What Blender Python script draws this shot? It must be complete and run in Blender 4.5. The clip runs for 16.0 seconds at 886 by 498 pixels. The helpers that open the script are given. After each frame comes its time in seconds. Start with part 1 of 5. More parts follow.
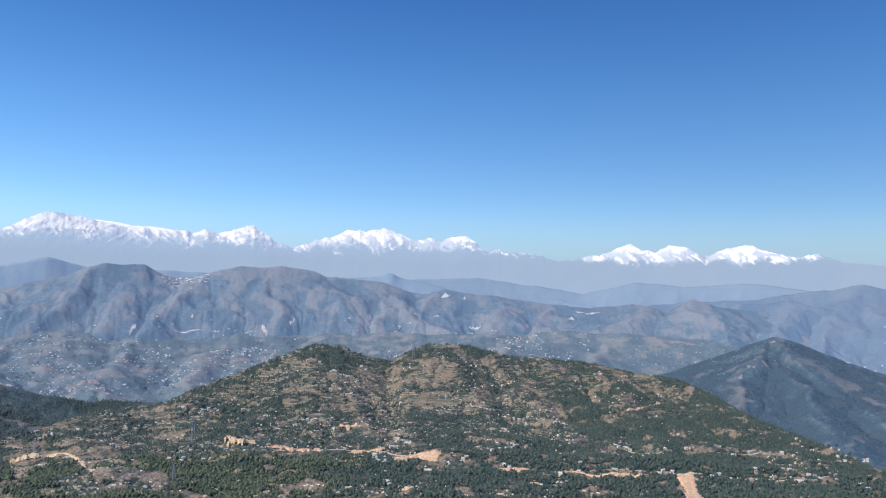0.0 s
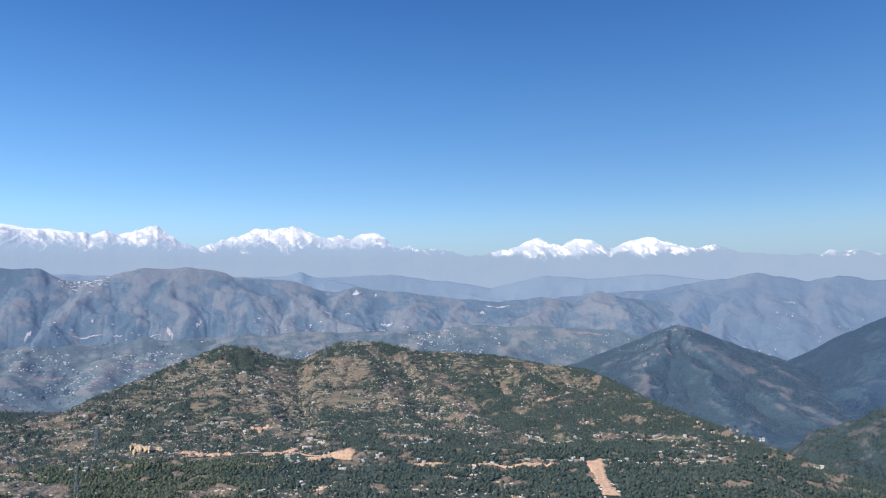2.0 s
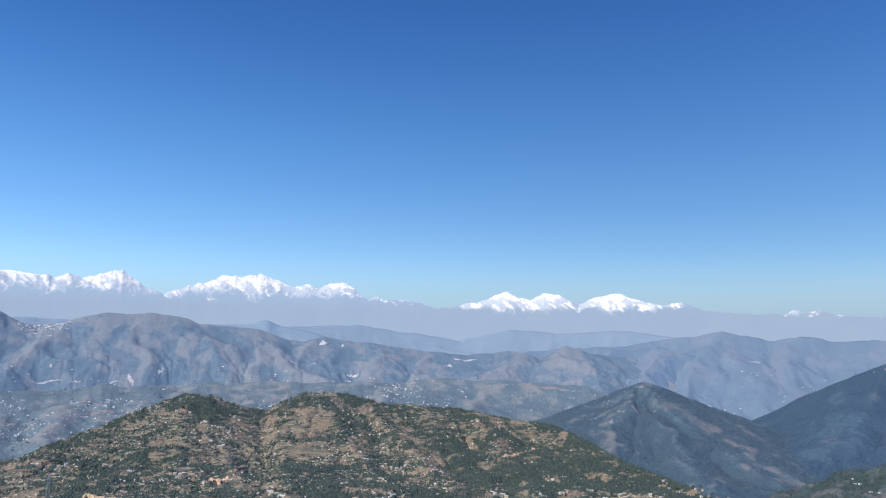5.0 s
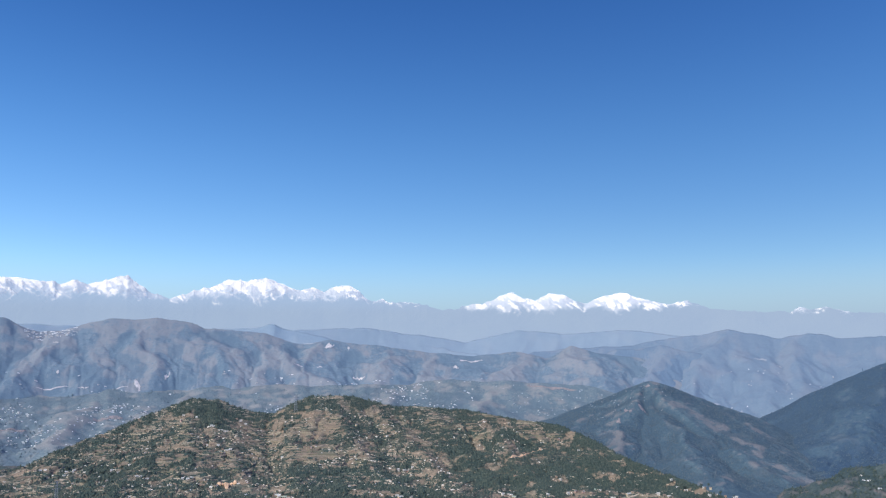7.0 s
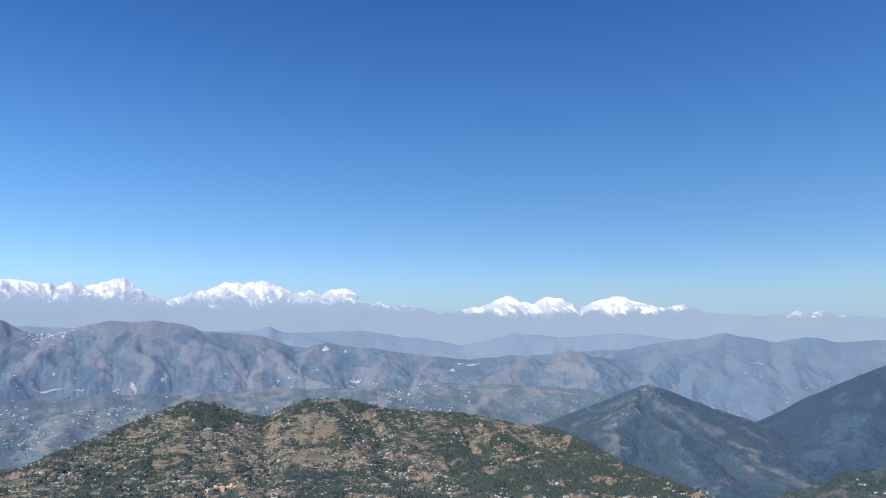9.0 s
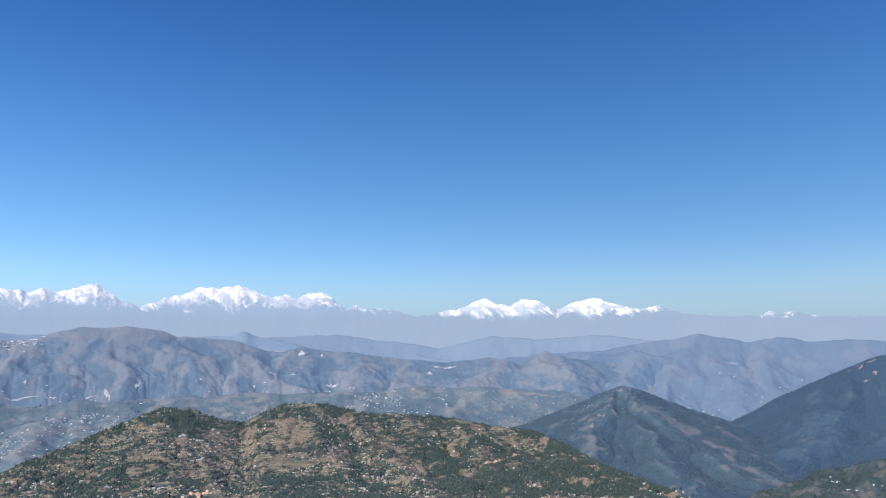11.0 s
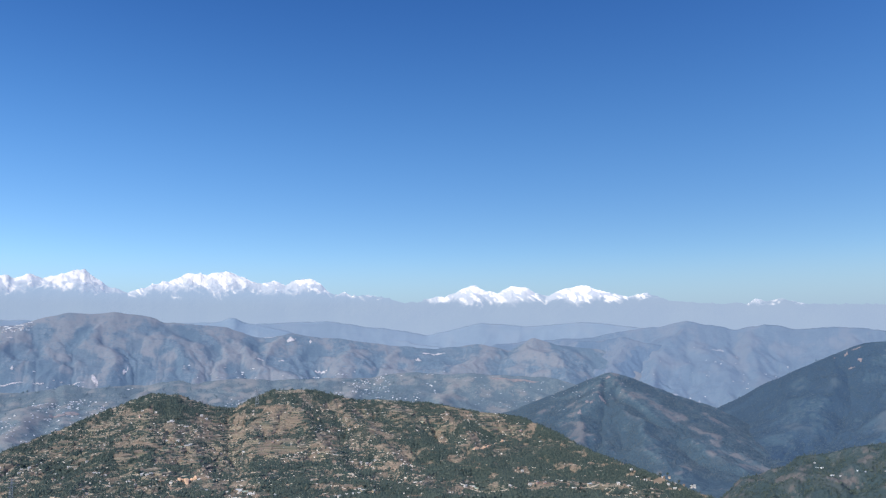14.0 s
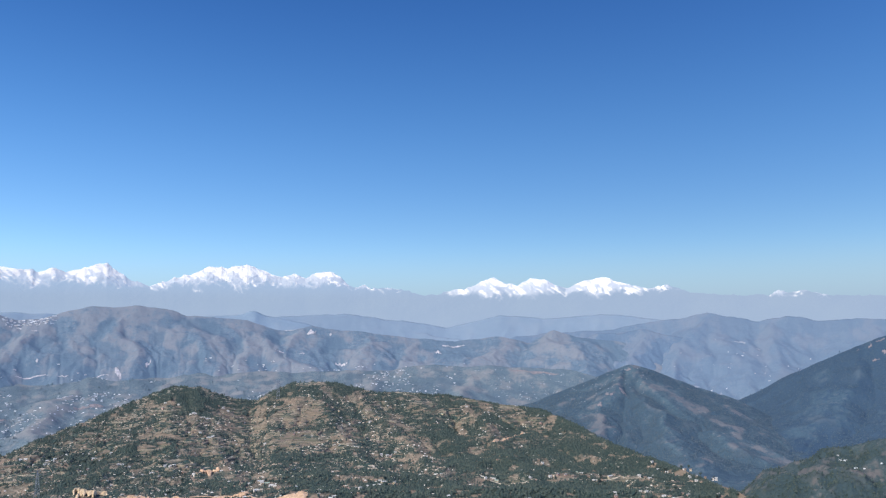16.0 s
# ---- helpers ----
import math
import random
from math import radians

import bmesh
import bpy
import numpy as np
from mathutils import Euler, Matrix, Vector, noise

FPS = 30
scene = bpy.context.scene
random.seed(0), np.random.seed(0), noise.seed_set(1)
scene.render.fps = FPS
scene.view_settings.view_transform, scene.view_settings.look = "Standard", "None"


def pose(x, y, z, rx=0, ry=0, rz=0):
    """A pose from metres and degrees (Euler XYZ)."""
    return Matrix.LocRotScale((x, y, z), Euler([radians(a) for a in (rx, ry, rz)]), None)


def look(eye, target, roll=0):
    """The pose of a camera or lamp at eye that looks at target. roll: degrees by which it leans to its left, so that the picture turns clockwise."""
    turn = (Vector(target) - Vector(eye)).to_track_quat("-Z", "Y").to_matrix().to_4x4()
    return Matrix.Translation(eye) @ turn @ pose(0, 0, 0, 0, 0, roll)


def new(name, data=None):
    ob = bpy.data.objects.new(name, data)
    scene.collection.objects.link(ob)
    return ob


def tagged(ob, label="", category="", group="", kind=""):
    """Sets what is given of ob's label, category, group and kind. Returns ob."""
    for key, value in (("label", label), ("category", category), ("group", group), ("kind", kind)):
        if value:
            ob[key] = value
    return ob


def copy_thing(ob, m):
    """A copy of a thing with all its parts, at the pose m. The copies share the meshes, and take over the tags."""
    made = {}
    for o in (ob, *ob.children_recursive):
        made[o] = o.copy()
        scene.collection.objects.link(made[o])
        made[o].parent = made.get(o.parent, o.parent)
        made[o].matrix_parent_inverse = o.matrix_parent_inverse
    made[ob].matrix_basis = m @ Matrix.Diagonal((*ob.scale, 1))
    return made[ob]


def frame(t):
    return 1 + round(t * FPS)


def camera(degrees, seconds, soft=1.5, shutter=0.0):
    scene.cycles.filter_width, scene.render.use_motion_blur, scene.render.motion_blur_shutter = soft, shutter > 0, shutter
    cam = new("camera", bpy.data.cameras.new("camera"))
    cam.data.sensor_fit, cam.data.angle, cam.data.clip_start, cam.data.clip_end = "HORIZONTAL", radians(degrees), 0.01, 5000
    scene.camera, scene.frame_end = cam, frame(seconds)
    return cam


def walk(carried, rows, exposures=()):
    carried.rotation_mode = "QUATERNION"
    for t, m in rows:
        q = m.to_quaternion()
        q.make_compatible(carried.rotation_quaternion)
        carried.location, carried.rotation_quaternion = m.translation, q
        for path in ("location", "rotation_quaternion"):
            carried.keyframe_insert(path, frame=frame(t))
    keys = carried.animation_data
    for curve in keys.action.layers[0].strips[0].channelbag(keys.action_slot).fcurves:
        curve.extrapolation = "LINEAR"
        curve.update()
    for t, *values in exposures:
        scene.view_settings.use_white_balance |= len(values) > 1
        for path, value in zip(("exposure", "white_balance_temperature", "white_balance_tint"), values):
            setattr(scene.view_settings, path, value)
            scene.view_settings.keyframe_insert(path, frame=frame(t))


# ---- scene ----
# ---- camera: held at the viewpoint, turning slowly to the right ----
EYE_Z = 600.0
cam = camera(56.0, 16.0, soft=1.3)
# seconds, degrees to the right, degrees up, clockwise lean of the picture
TURNS = [
    (0.0, 0.008, 4.000, 0.900), (0.5, 1.808, 3.763, 0.586), (1.0, 2.980, 3.561, 0.292), (1.5, 4.400, 3.626, -0.252),
    (2.0, 6.182, 3.769, -0.635), (2.5, 7.457, 4.029, -0.542), (3.0, 7.924, 4.417, -0.452), (3.5, 7.985, 4.830, -0.416),
    (4.0, 7.938, 5.301, -0.048), (4.5, 7.996, 6.227, 0.516), (5.0, 8.290, 7.332, 0.629), (5.2, 8.249, 7.647, 0.650),
    (7.5, 7.946, 7.399, -0.204), (8.0, 8.156, 7.511, 0.074), (10.5, 8.644, 7.771, -0.505), (11.0, 9.826, 7.850, -0.578),
    (11.5, 10.537, 7.819, -0.583), (12.0, 10.646, 7.779, -0.656), (12.5, 10.469, 7.806, -0.795), (13.0, 10.539, 7.651, -0.877),
    (13.5, 10.700, 7.262, -0.644), (14.0, 10.580, 6.933, -0.472), (14.5, 10.385, 6.798, -0.342), (15.0, 10.238, 6.682, -0.348),
    (15.5, 9.826, 6.492, -0.340), (16.0, 9.243, 6.432, -0.571),
]


def held(yaw, pitch, lean):
    a, p = radians(yaw), radians(pitch)
    way = Vector((math.sin(a) * math.cos(p), math.cos(a) * math.cos(p), math.sin(p)))
    eye = Vector((0.45 * math.sin(a), 0.45 * math.cos(a), EYE_Z))
    return look(eye, eye + way, lean)


walk(cam, [(t, held(y, p, l)) for t, y, p, l in TURNS])

# ---- sky and sun: early afternoon, sun behind the viewer to the left ----
SUN_AZ, SUN_EL = -128.0, 42.0
world = bpy.data.worlds.new("sky")
scene.world = world
world.use_nodes = True
wn, wl = world.node_tree.nodes, world.node_tree.links
sky = wn.new("ShaderNodeTexSky")
sky.sky_type, sky.sun_disc = "NISHITA", False
sky.sun_elevation, sky.sun_rotation = radians(SUN_EL), radians(-SUN_AZ)
sky.altitude, sky.air_density, sky.dust_density, sky.ozone_density = 1000.0, 1.0, 0.6, 3.0
clear = wn.new("ShaderNodeHueSaturation")  # the deep blue of thin, dry mountain air
clear.inputs["Hue"].default_value, clear.inputs["Saturation"].default_value = 0.507, 1.3
wl.new(sky.outputs[0], clear.inputs["Color"])
# the valley haze greys the lowest degrees of the sky, all the way round
coord, split, lift_up, low_sky = wn.new("ShaderNodeTexCoord"), wn.new("ShaderNodeSeparateXYZ"), wn.new("ShaderNodeMapRange"), wn.new("ShaderNodeMix")
lift_up.interpolation_type = "SMOOTHSTEP"
lift_up.inputs["From Min"].default_value, lift_up.inputs["From Max"].default_value = 0.02, 0.12
low_sky.data_type = "RGBA"
low_sky.inputs[6].default_value = (2.50, 3.45, 4.62, 1.0)
wl.new(coord.outputs["Generated"], split.inputs[0])
wl.new(split.outputs["Z"], lift_up.inputs["Value"])
wl.new(lift_up.outputs["Result"], low_sky.inputs[0])
wl.new(clear.outputs[0], low_sky.inputs[7])
# and the thin air overhead darkens towards the zenith
overhead, deep_sky = wn.new("ShaderNodeMapRange"), wn.new("ShaderNodeMix")
overhead.interpolation_type = "SMOOTHSTEP"
overhead.inputs["From Min"].default_value, overhead.inputs["From Max"].default_value = 0.20, 0.52
deep_sky.data_type, deep_sky.blend_type = "RGBA", "MULTIPLY"
deep_sky.inputs[7].default_value = (0.70, 0.74, 0.88, 1.0)
wl.new(split.outputs["Z"], overhead.inputs["Value"])
wl.new(overhead.outputs["Result"], deep_sky.inputs[0])
wl.new(low_sky.outputs[2], deep_sky.inputs[6])
wl.new(deep_sky.outputs[2], wn["Background"].inputs["Color"])
wn["Background"].inputs["Strength"].default_value = 0.145
sun_data = bpy.data.lights.new("sun", "SUN")
sun_data.energy, sun_data.angle, sun_data.color = 4.4, radians(0.53), (1.0, 0.93, 0.83)
sun = new("sun", sun_data)
sa, se = radians(SUN_AZ), radians(SUN_EL)
sun.matrix_basis = look((0, 0, 1500), (-math.sin(sa) * math.cos(se), -math.cos(sa) * math.cos(se), 1500 - math.sin(se)))
scene.view_settings.exposure = 0.0

# ---- noise and grids ----


def lattice(ix, iy, seed):
    h = (ix.astype(np.int64) * 374761393 + iy.astype(np.int64) * 668265263 + seed * 1442695041) & 0xFFFFFFFF
    h = ((h ^ (h >> 13)) * 1274126177) & 0xFFFFFFFF
    return ((h ^ (h >> 16)) & 0xFFFFFF) / float(0xFFFFFF)


def value(x, y, seed):
    ix, iy = np.floor(x), np.floor(y)
    fx, fy = x - ix, y - iy
    fx, fy = fx * fx * fx * (fx * (fx * 6 - 15) + 10), fy * fy * fy * (fy * (fy * 6 - 15) + 10)
    a, b = lattice(ix, iy, seed), lattice(ix + 1, iy, seed)
    c, d = lattice(ix, iy + 1, seed), lattice(ix + 1, iy + 1, seed)
    return (a + (b - a) * fx) * (1 - fy) + (c + (d - c) * fx) * fy


def fbm(x, y, size, octaves=4, seed=0, ridged=False):
    """Noise between about -1 and 1; its largest swells are size metres across."""
    x, y = np.asarray(x, float) / size, np.asarray(y, float) / size
    total, weight, amp = 0.0, 0.0, 1.0
    for k in range(octaves):
        v = value(x + 17.3 * k, y - 9.1 * k, seed + 31 * k) * 2 - 1
        if ridged:
            v = 1 - 2 * np.abs(v)
        total, weight = total + amp * v, weight + amp
        x, y, amp = x * 1.9 + y * 0.6, y * 1.9 - x * 0.6, amp * 0.5
    return total / weight * 1.5


def smooth(a, b, x):
    s = np.clip((x - a) / (b - a), 0, 1)
    return s * s * (3 - 2 * s)


CURVES = {}


def along(keys, x):
    """A soft curve through (x, y) keys."""
    key = tuple(keys)
    if key not in CURVES:
        kx, ky = np.array([k[0] for k in keys], float), np.array([k[1] for k in keys], float)
        fine = np.linspace(kx[0], kx[-1], 1200)
        wide = max(3, int(1200 * 0.5 / (kx[-1] - kx[0])) | 1)
        pad = np.pad(np.interp(fine, kx, ky), wide // 2, mode="edge")
        CURVES[key] = fine, np.convolve(pad, np.ones(wide) / wide, "valid")
    return np.interp(x, *CURVES[key])


def carve(z, da, dr, held, rounds, rate, soften=0.05):
    """Lets running water cut a slope, with cells of da by dr metres: valleys that branch, spurs between them. Cells that are held keep
    their height. Returns the heights and the number of cells that drain through each."""
    n, m = z.shape
    own = np.arange(n * m).reshape(n, m)
    ways = [(i, j, math.hypot(i * da, j * dr)) for i in (-1, 0, 1) for j in (-1, 0, 1) if i or j]
    area = np.ones(n * m)
    for k in range(rounds):
        p = np.pad(z, 1, constant_values=1e9)
        best, to, dist, least = np.full(z.shape, 1e-6), own.copy(), np.ones(z.shape), np.full(z.shape, 1e9)
        for i, j, d in ways:
            beside = p[1 + i:1 + i + n, 1 + j:1 + j + m]
            fall = (z - beside) / d
            more = fall > best
            best, to, dist, least = np.where(more, fall, best), np.where(more, own + i * m + j, to), np.where(more, d, dist), np.minimum(least, beside)
        pit = (to == own) & ~held
        flows = np.nonzero((to != own).ravel())[0]
        into = to.ravel()[flows]
        for q in range(70 if k == 0 else 14):
            area = 1 + np.bincount(into, area[flows], n * m)
        f = rate * np.sqrt(area.reshape(n, m)) / dist
        cut = (z + f * z.ravel()[to]) / (1 + f)
        cut = np.where(pit, least + 0.02, cut)
        e = np.pad(cut, 1, mode="edge")
        mean = (e[:-2, 1:-1] + e[2:, 1:-1] + e[1:-1, :-2] + e[1:-1, 2:]) / 4
        z = np.where(held, z, cut + soften * (mean - cut))
    return z, area.reshape(n, m)


def reader(az0, az1, fields, step_of):
    """Reads grids, laid out by bearing and by the step that step_of(bearing, range) names, at any bearings and ranges."""
    n, m = fields[0].shape

    def read(az, r):
        a = np.clip((np.asarray(az, float) - az0) / (az1 - az0) * (n - 1), 0, n - 1.001)
        b = np.clip(step_of(az, r), 0, m - 1.001)
        i, j = a.astype(int), b.astype(int)
        fa, fb = a - i, b - j
        return [(g[i, j] * (1 - fa) + g[i + 1, j] * fa) * (1 - fb) + (g[i, j + 1] * (1 - fa) + g[i + 1, j + 1] * fa) * fb for g in fields]

    return read


def sheet(name, x, y, z, material, attributes=None):
    """A grid of points as one smooth mesh object."""
    n, m = x.shape
    me = bpy.data.meshes.new(name)
    co = np.stack([x, y, z], -1).reshape(-1, 3).astype(np.float32)
    i = np.arange(n * m).reshape(n, m)
    quads = np.stack([i[:-1, :-1], i[1:, :-1], i[1:, 1:], i[:-1, 1:]], -1).reshape(-1, 4)
    me.vertices.add(n * m)
    me.vertices.foreach_set("co", co.ravel())
    me.loops.add(quads.size)
    me.loops.foreach_set("vertex_index", quads.ravel().astype(np.int32))
    me.polygons.add(len(quads))
    me.polygons.foreach_set("loop_start", np.arange(0, quads.size, 4, dtype=np.int32))
    me.polygons.foreach_set("use_smooth", np.ones(len(quads), bool))
    me.update(calc_edges=True)
    for key, v in (attributes or {}).items():
        me.attributes.new(key, "FLOAT", "POINT").data.foreach_set("value", np.broadcast_to(v, x.shape).ravel().astype(np.float32))
    me.materials.append(material)
    return new(name, me)


def polar(az0, az1, na, r):
    """Azimuth and range grids; r is a list of ranges or a grid of them."""
    az = np.linspace(az0, az1, na)
    r = np.asarray(r, float)
    if r.ndim == 1:
        az, r = np.meshgrid(az, r, indexing="ij")
    else:
        az = np.repeat(az[:, None], r.shape[1], 1)
    return az, r, r * np.sin(np.radians(az)), r * np.cos(np.radians(az))


# ---- materials ----


def material(name):
    mat = bpy.data.materials.new(name)
    mat.use_nodes = True
    nodes, links = mat.node_tree.nodes, mat.node_tree.links
    return mat, nodes, links, nodes["Principled BSDF"]


def mix(nodes, links, fac, a, b):
    n = nodes.new("ShaderNodeMix")
    n.data_type = "RGBA"
    for socket, v in ((n.inputs[0], fac), (n.inputs[6], a), (n.inputs[7], b)):
        if hasattr(v, "is_linked"):
            links.new(v, socket)
        else:
            socket.default_value = v if isinstance(v, float) else (*v, 1.0)
    return n.outputs[2]


def grain(nodes, links, scale, detail=4.0, low=0.35, high=0.65, rough=0.6):
    """World-sized noise between 0 and 1."""
    co = nodes.new("ShaderNodeNewGeometry")
    n = nodes.new("ShaderNodeTexNoise")
    n.inputs["Scale"].default_value, n.inputs["Detail"].default_value, n.inputs["Roughness"].default_value = scale, detail, rough
    links.new(co.outputs["Position"], n.inputs["Vector"])
    m = nodes.new("ShaderNodeMapRange")
    m.inputs["From Min"].default_value, m.inputs["From Max"].default_value = low, high
    links.new(n.outputs["Fac"], m.inputs["Value"])
    return m.outputs["Result"]


def attribute(nodes, key):
    n = nodes.new("ShaderNodeAttribute")
    n.attribute_name = key
    return n.outputs["Fac"]


def bump(nodes, links, shader, height, strength, distance):
    b = nodes.new("ShaderNodeBump")
    b.inputs["Strength"].default_value, b.inputs["Distance"].default_value = strength, distance
    links.new(height, b.inputs["Height"])
    links.new(b.outputs["Normal"], shader.inputs["Normal"])


def field_strips(nodes, links, scale, low, high, shift):
    """Noise drawn out along the contours, as narrow fields, walls and hedges are."""
    co, stretch, n, m = nodes.new("ShaderNodeNewGeometry"), nodes.new("ShaderNodeMapping"), nodes.new("ShaderNodeTexNoise"), nodes.new("ShaderNodeMapRange")
    stretch.inputs["Scale"].default_value, stretch.inputs["Location"].default_value = (1.0, 0.55, 6.0), (shift, 0, 0)
    n.inputs["Scale"].default_value, n.inputs["Detail"].default_value, n.inputs["Roughness"].default_value = scale, 2.0, 0.6
    m.inputs["From Min"].default_value, m.inputs["From Max"].default_value = low, high
    links.new(co.outputs["Position"], stretch.inputs["Vector"])
    links.new(stretch.outputs["Vector"], n.inputs["Vector"])
    links.new(n.outputs["Fac"], m.inputs["Value"])
    share = nodes.new("ShaderNodeMath")
    share.operation = "MULTIPLY"
    links.new(m.outputs["Result"], share.inputs[0])
    links.new(attribute(nodes, "terrace"), share.inputs[1])
    return share.outputs[0]


def land_material(name, scrub, scrub_b, forest, forest_b, dry, dry_b, size=1.0, relief=4.0):
    """Hillside cover: scrub, woods where 'forest' is set, bare or mown ground where 'dry' is set."""
    mat, nodes, links, shader = material(name)
    fine = grain(nodes, links, 0.11 / size, 5.0)
    broad = grain(nodes, links, 0.013 / size, 3.0)
    thicket = grain(nodes, links, 0.030 / size, 6.0, 0.50, 0.57, 0.7)
    stones = grain(nodes, links, 0.055 / size, 5.0, 0.56, 0.64, 0.7)
    low = mix(nodes, links, fine, scrub, scrub_b)
    wood = mix(nodes, links, fine, forest, forest_b)
    open_ground = mix(nodes, links, broad, dry, dry_b)
    open_ground = mix(nodes, links, grain(nodes, links, 0.045 / size, 6.0, 0.55, 0.64, 0.7), open_ground, low)
    low = mix(nodes, links, thicket, low, wood)
    low = mix(nodes, links, stones, low, open_ground)
    colour = mix(nodes, links, attribute(nodes, "forest"), low, wood)
    colour = mix(nodes, links, attribute(nodes, "dry"), colour, open_ground)
    colour = mix(nodes, links, field_strips(nodes, links, 0.042, 0.54, 0.57, 0.0), colour, wood)
    colour = mix(nodes, links, field_strips(nodes, links, 0.075, 0.57, 0.60, 700.0), colour, (0.46, 0.40, 0.32))
    links.new(colour, shader.inputs["Base Color"])
    shader.inputs["Roughness"].default_value = 0.95
    shader.inputs["Specular IOR Level"].default_value = 0.1
    bump(nodes, links, shader, fine, 0.6, relief)
    return mat


def plain_material(name, a, b, scale=0.5, rough=0.85, bumpy=0.0, metal=0.0):
    mat, nodes, links, shader = material(name)
    g = grain(nodes, links, scale)
    links.new(mix(nodes, links, g, a, b), shader.inputs["Base Color"])
    shader.inputs["Roughness"].default_value, shader.inputs["Metallic"].default_value = rough, metal
    if bumpy:
        bump(nodes, links, shader, g, 0.7, bumpy)
    return mat


HILL = land_material("terraced_hill_cover", (0.058, 0.086, 0.080), (0.100, 0.128, 0.112), (0.041, 0.073, 0.071), (0.061, 0.098, 0.092), (0.284, 0.215, 0.160), (0.380, 0.294, 0.222), 0.7, 3.0)
# these covers have distance haze painted in: bluer and paler the farther the hill
MID = land_material("hazed_mid_hill_cover", (0.078, 0.133, 0.179), (0.110, 0.169, 0.212), (0.061, 0.107, 0.156), (0.078, 0.129, 0.179), (0.159, 0.181, 0.212), (0.199, 0.210, 0.231), 0.9, 3.0)
SPUR = land_material("hazed_spur_cover", (0.060, 0.093, 0.104), (0.093, 0.127, 0.134), (0.049, 0.081, 0.093), (0.066, 0.101, 0.112), (0.136, 0.137, 0.141), (0.180, 0.173, 0.167), 0.8, 3.0)
STEEP = land_material("hazed_steep_hill_cover", (0.065, 0.116, 0.171), (0.086, 0.142, 0.195), (0.051, 0.096, 0.159), (0.065, 0.113, 0.174), (0.098, 0.143, 0.191), (0.119, 0.160, 0.202), 1.0, 2.0)
VALLEY = land_material("hazed_valley_cover", (0.133, 0.192, 0.235), (0.195, 0.251, 0.287), (0.113, 0.171, 0.220), (0.150, 0.207, 0.257), (0.218, 0.246, 0.274), (0.268, 0.283, 0.300), 0.6, 1.5)
RANGE = land_material("hazed_far_range_cover", (0.148, 0.216, 0.293), (0.171, 0.240, 0.312), (0.122, 0.189, 0.265), (0.141, 0.208, 0.282), (0.210, 0.248, 0.301), (0.241, 0.271, 0.318), 0.8, 0.8)
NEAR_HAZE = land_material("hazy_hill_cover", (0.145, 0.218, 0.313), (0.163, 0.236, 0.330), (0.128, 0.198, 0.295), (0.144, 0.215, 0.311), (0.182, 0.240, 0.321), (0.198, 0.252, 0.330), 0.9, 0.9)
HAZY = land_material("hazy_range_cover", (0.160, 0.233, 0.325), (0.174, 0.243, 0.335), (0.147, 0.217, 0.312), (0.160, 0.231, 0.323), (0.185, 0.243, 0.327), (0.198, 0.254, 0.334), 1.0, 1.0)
BLUE = land_material("hazed_blue_ridge_cover", (0.235, 0.324, 0.425), (0.250, 0.339, 0.437), (0.227, 0.316, 0.418), (0.240, 0.329, 0.428), (0.254, 0.337, 0.430), (0.265, 0.346, 0.436), 1.6, 0.8)
FAINT = land_material("hazed_faint_range_cover", (0.223, 0.303, 0.399), (0.231, 0.310, 0.406), (0.218, 0.297, 0.393), (0.223, 0.303, 0.399), (0.231, 0.305, 0.397), (0.236, 0.310, 0.401), 3.0, 0.5)

SNOW, sn, sl, ss = material("snow_above_haze_glow")
snow_col = mix(sn, sl, grain(sn, sl, 0.05, 5.0), (0.98, 0.95, 0.90), (0.93, 0.91, 0.88))
# crag rock, with the blue of haze and shade painted into it
hazed_crag_col = mix(sn, sl, grain(sn, sl, 0.12, 5.0), (0.42, 0.49, 0.60), (0.54, 0.60, 0.70))
high_col = mix(sn, sl, attribute(sn, "crag"), snow_col, hazed_crag_col)
sl.new(mix(sn, sl, attribute(sn, "snow"), (0.02, 0.02, 0.02), high_col), ss.inputs["Base Color"])
haze_share = sn.new("ShaderNodeMath")  # haze painted as a glow on the dark slopes below the snow
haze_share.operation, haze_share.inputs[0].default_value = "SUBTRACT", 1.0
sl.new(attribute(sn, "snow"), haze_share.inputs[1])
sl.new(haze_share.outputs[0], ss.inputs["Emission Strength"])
# the painted glow turns bluer with height, towards the sky's colour
low_haze_glow = mix(sn, sl, grain(sn, sl, 0.004, 2.0), (0.340, 0.450, 0.630), (0.354, 0.464, 0.636))
sl.new(mix(sn, sl, attribute(sn, "air"), low_haze_glow, (0.362, 0.492, 0.700)), ss.inputs["Emission Color"])
above = sn.new("ShaderNodeMath")  # crisp relief on the snow only
above.operation = "MULTIPLY"
sl.new(attribute(sn, "snow"), above.inputs[0])
sl.new(grain(sn, sl, 0.035, 5.0), above.inputs[1])
bump(sn, sl, ss, above.outputs[0], 0.35, 6.0)
ss.inputs["Roughness"].default_value, ss.inputs["Specular IOR Level"].default_value = 0.9, 0.1
CLOUD = plain_material("cloud_white", (0.97, 0.97, 0.97), (0.94, 0.95, 0.97), 0.03, 1.0)

# ---- ground sheet: the viewpoint's own hill and the valley floor, out to the horizon ----


def ground_height(x, y):
    r = np.hypot(x, y)
    hill = 598.3 - 0.47 * np.maximum(r - 6, 0) + 14 * fbm(x, y, 160, 4, 5) * smooth(40, 300, r)
    floor_z = 196 + 10 * fbm(x, y, 420, 3, 6) + 150 * smooth(2900, 3900, r) + 330 * smooth(3950, 4900, r)
    return np.maximum(hill, floor_z)


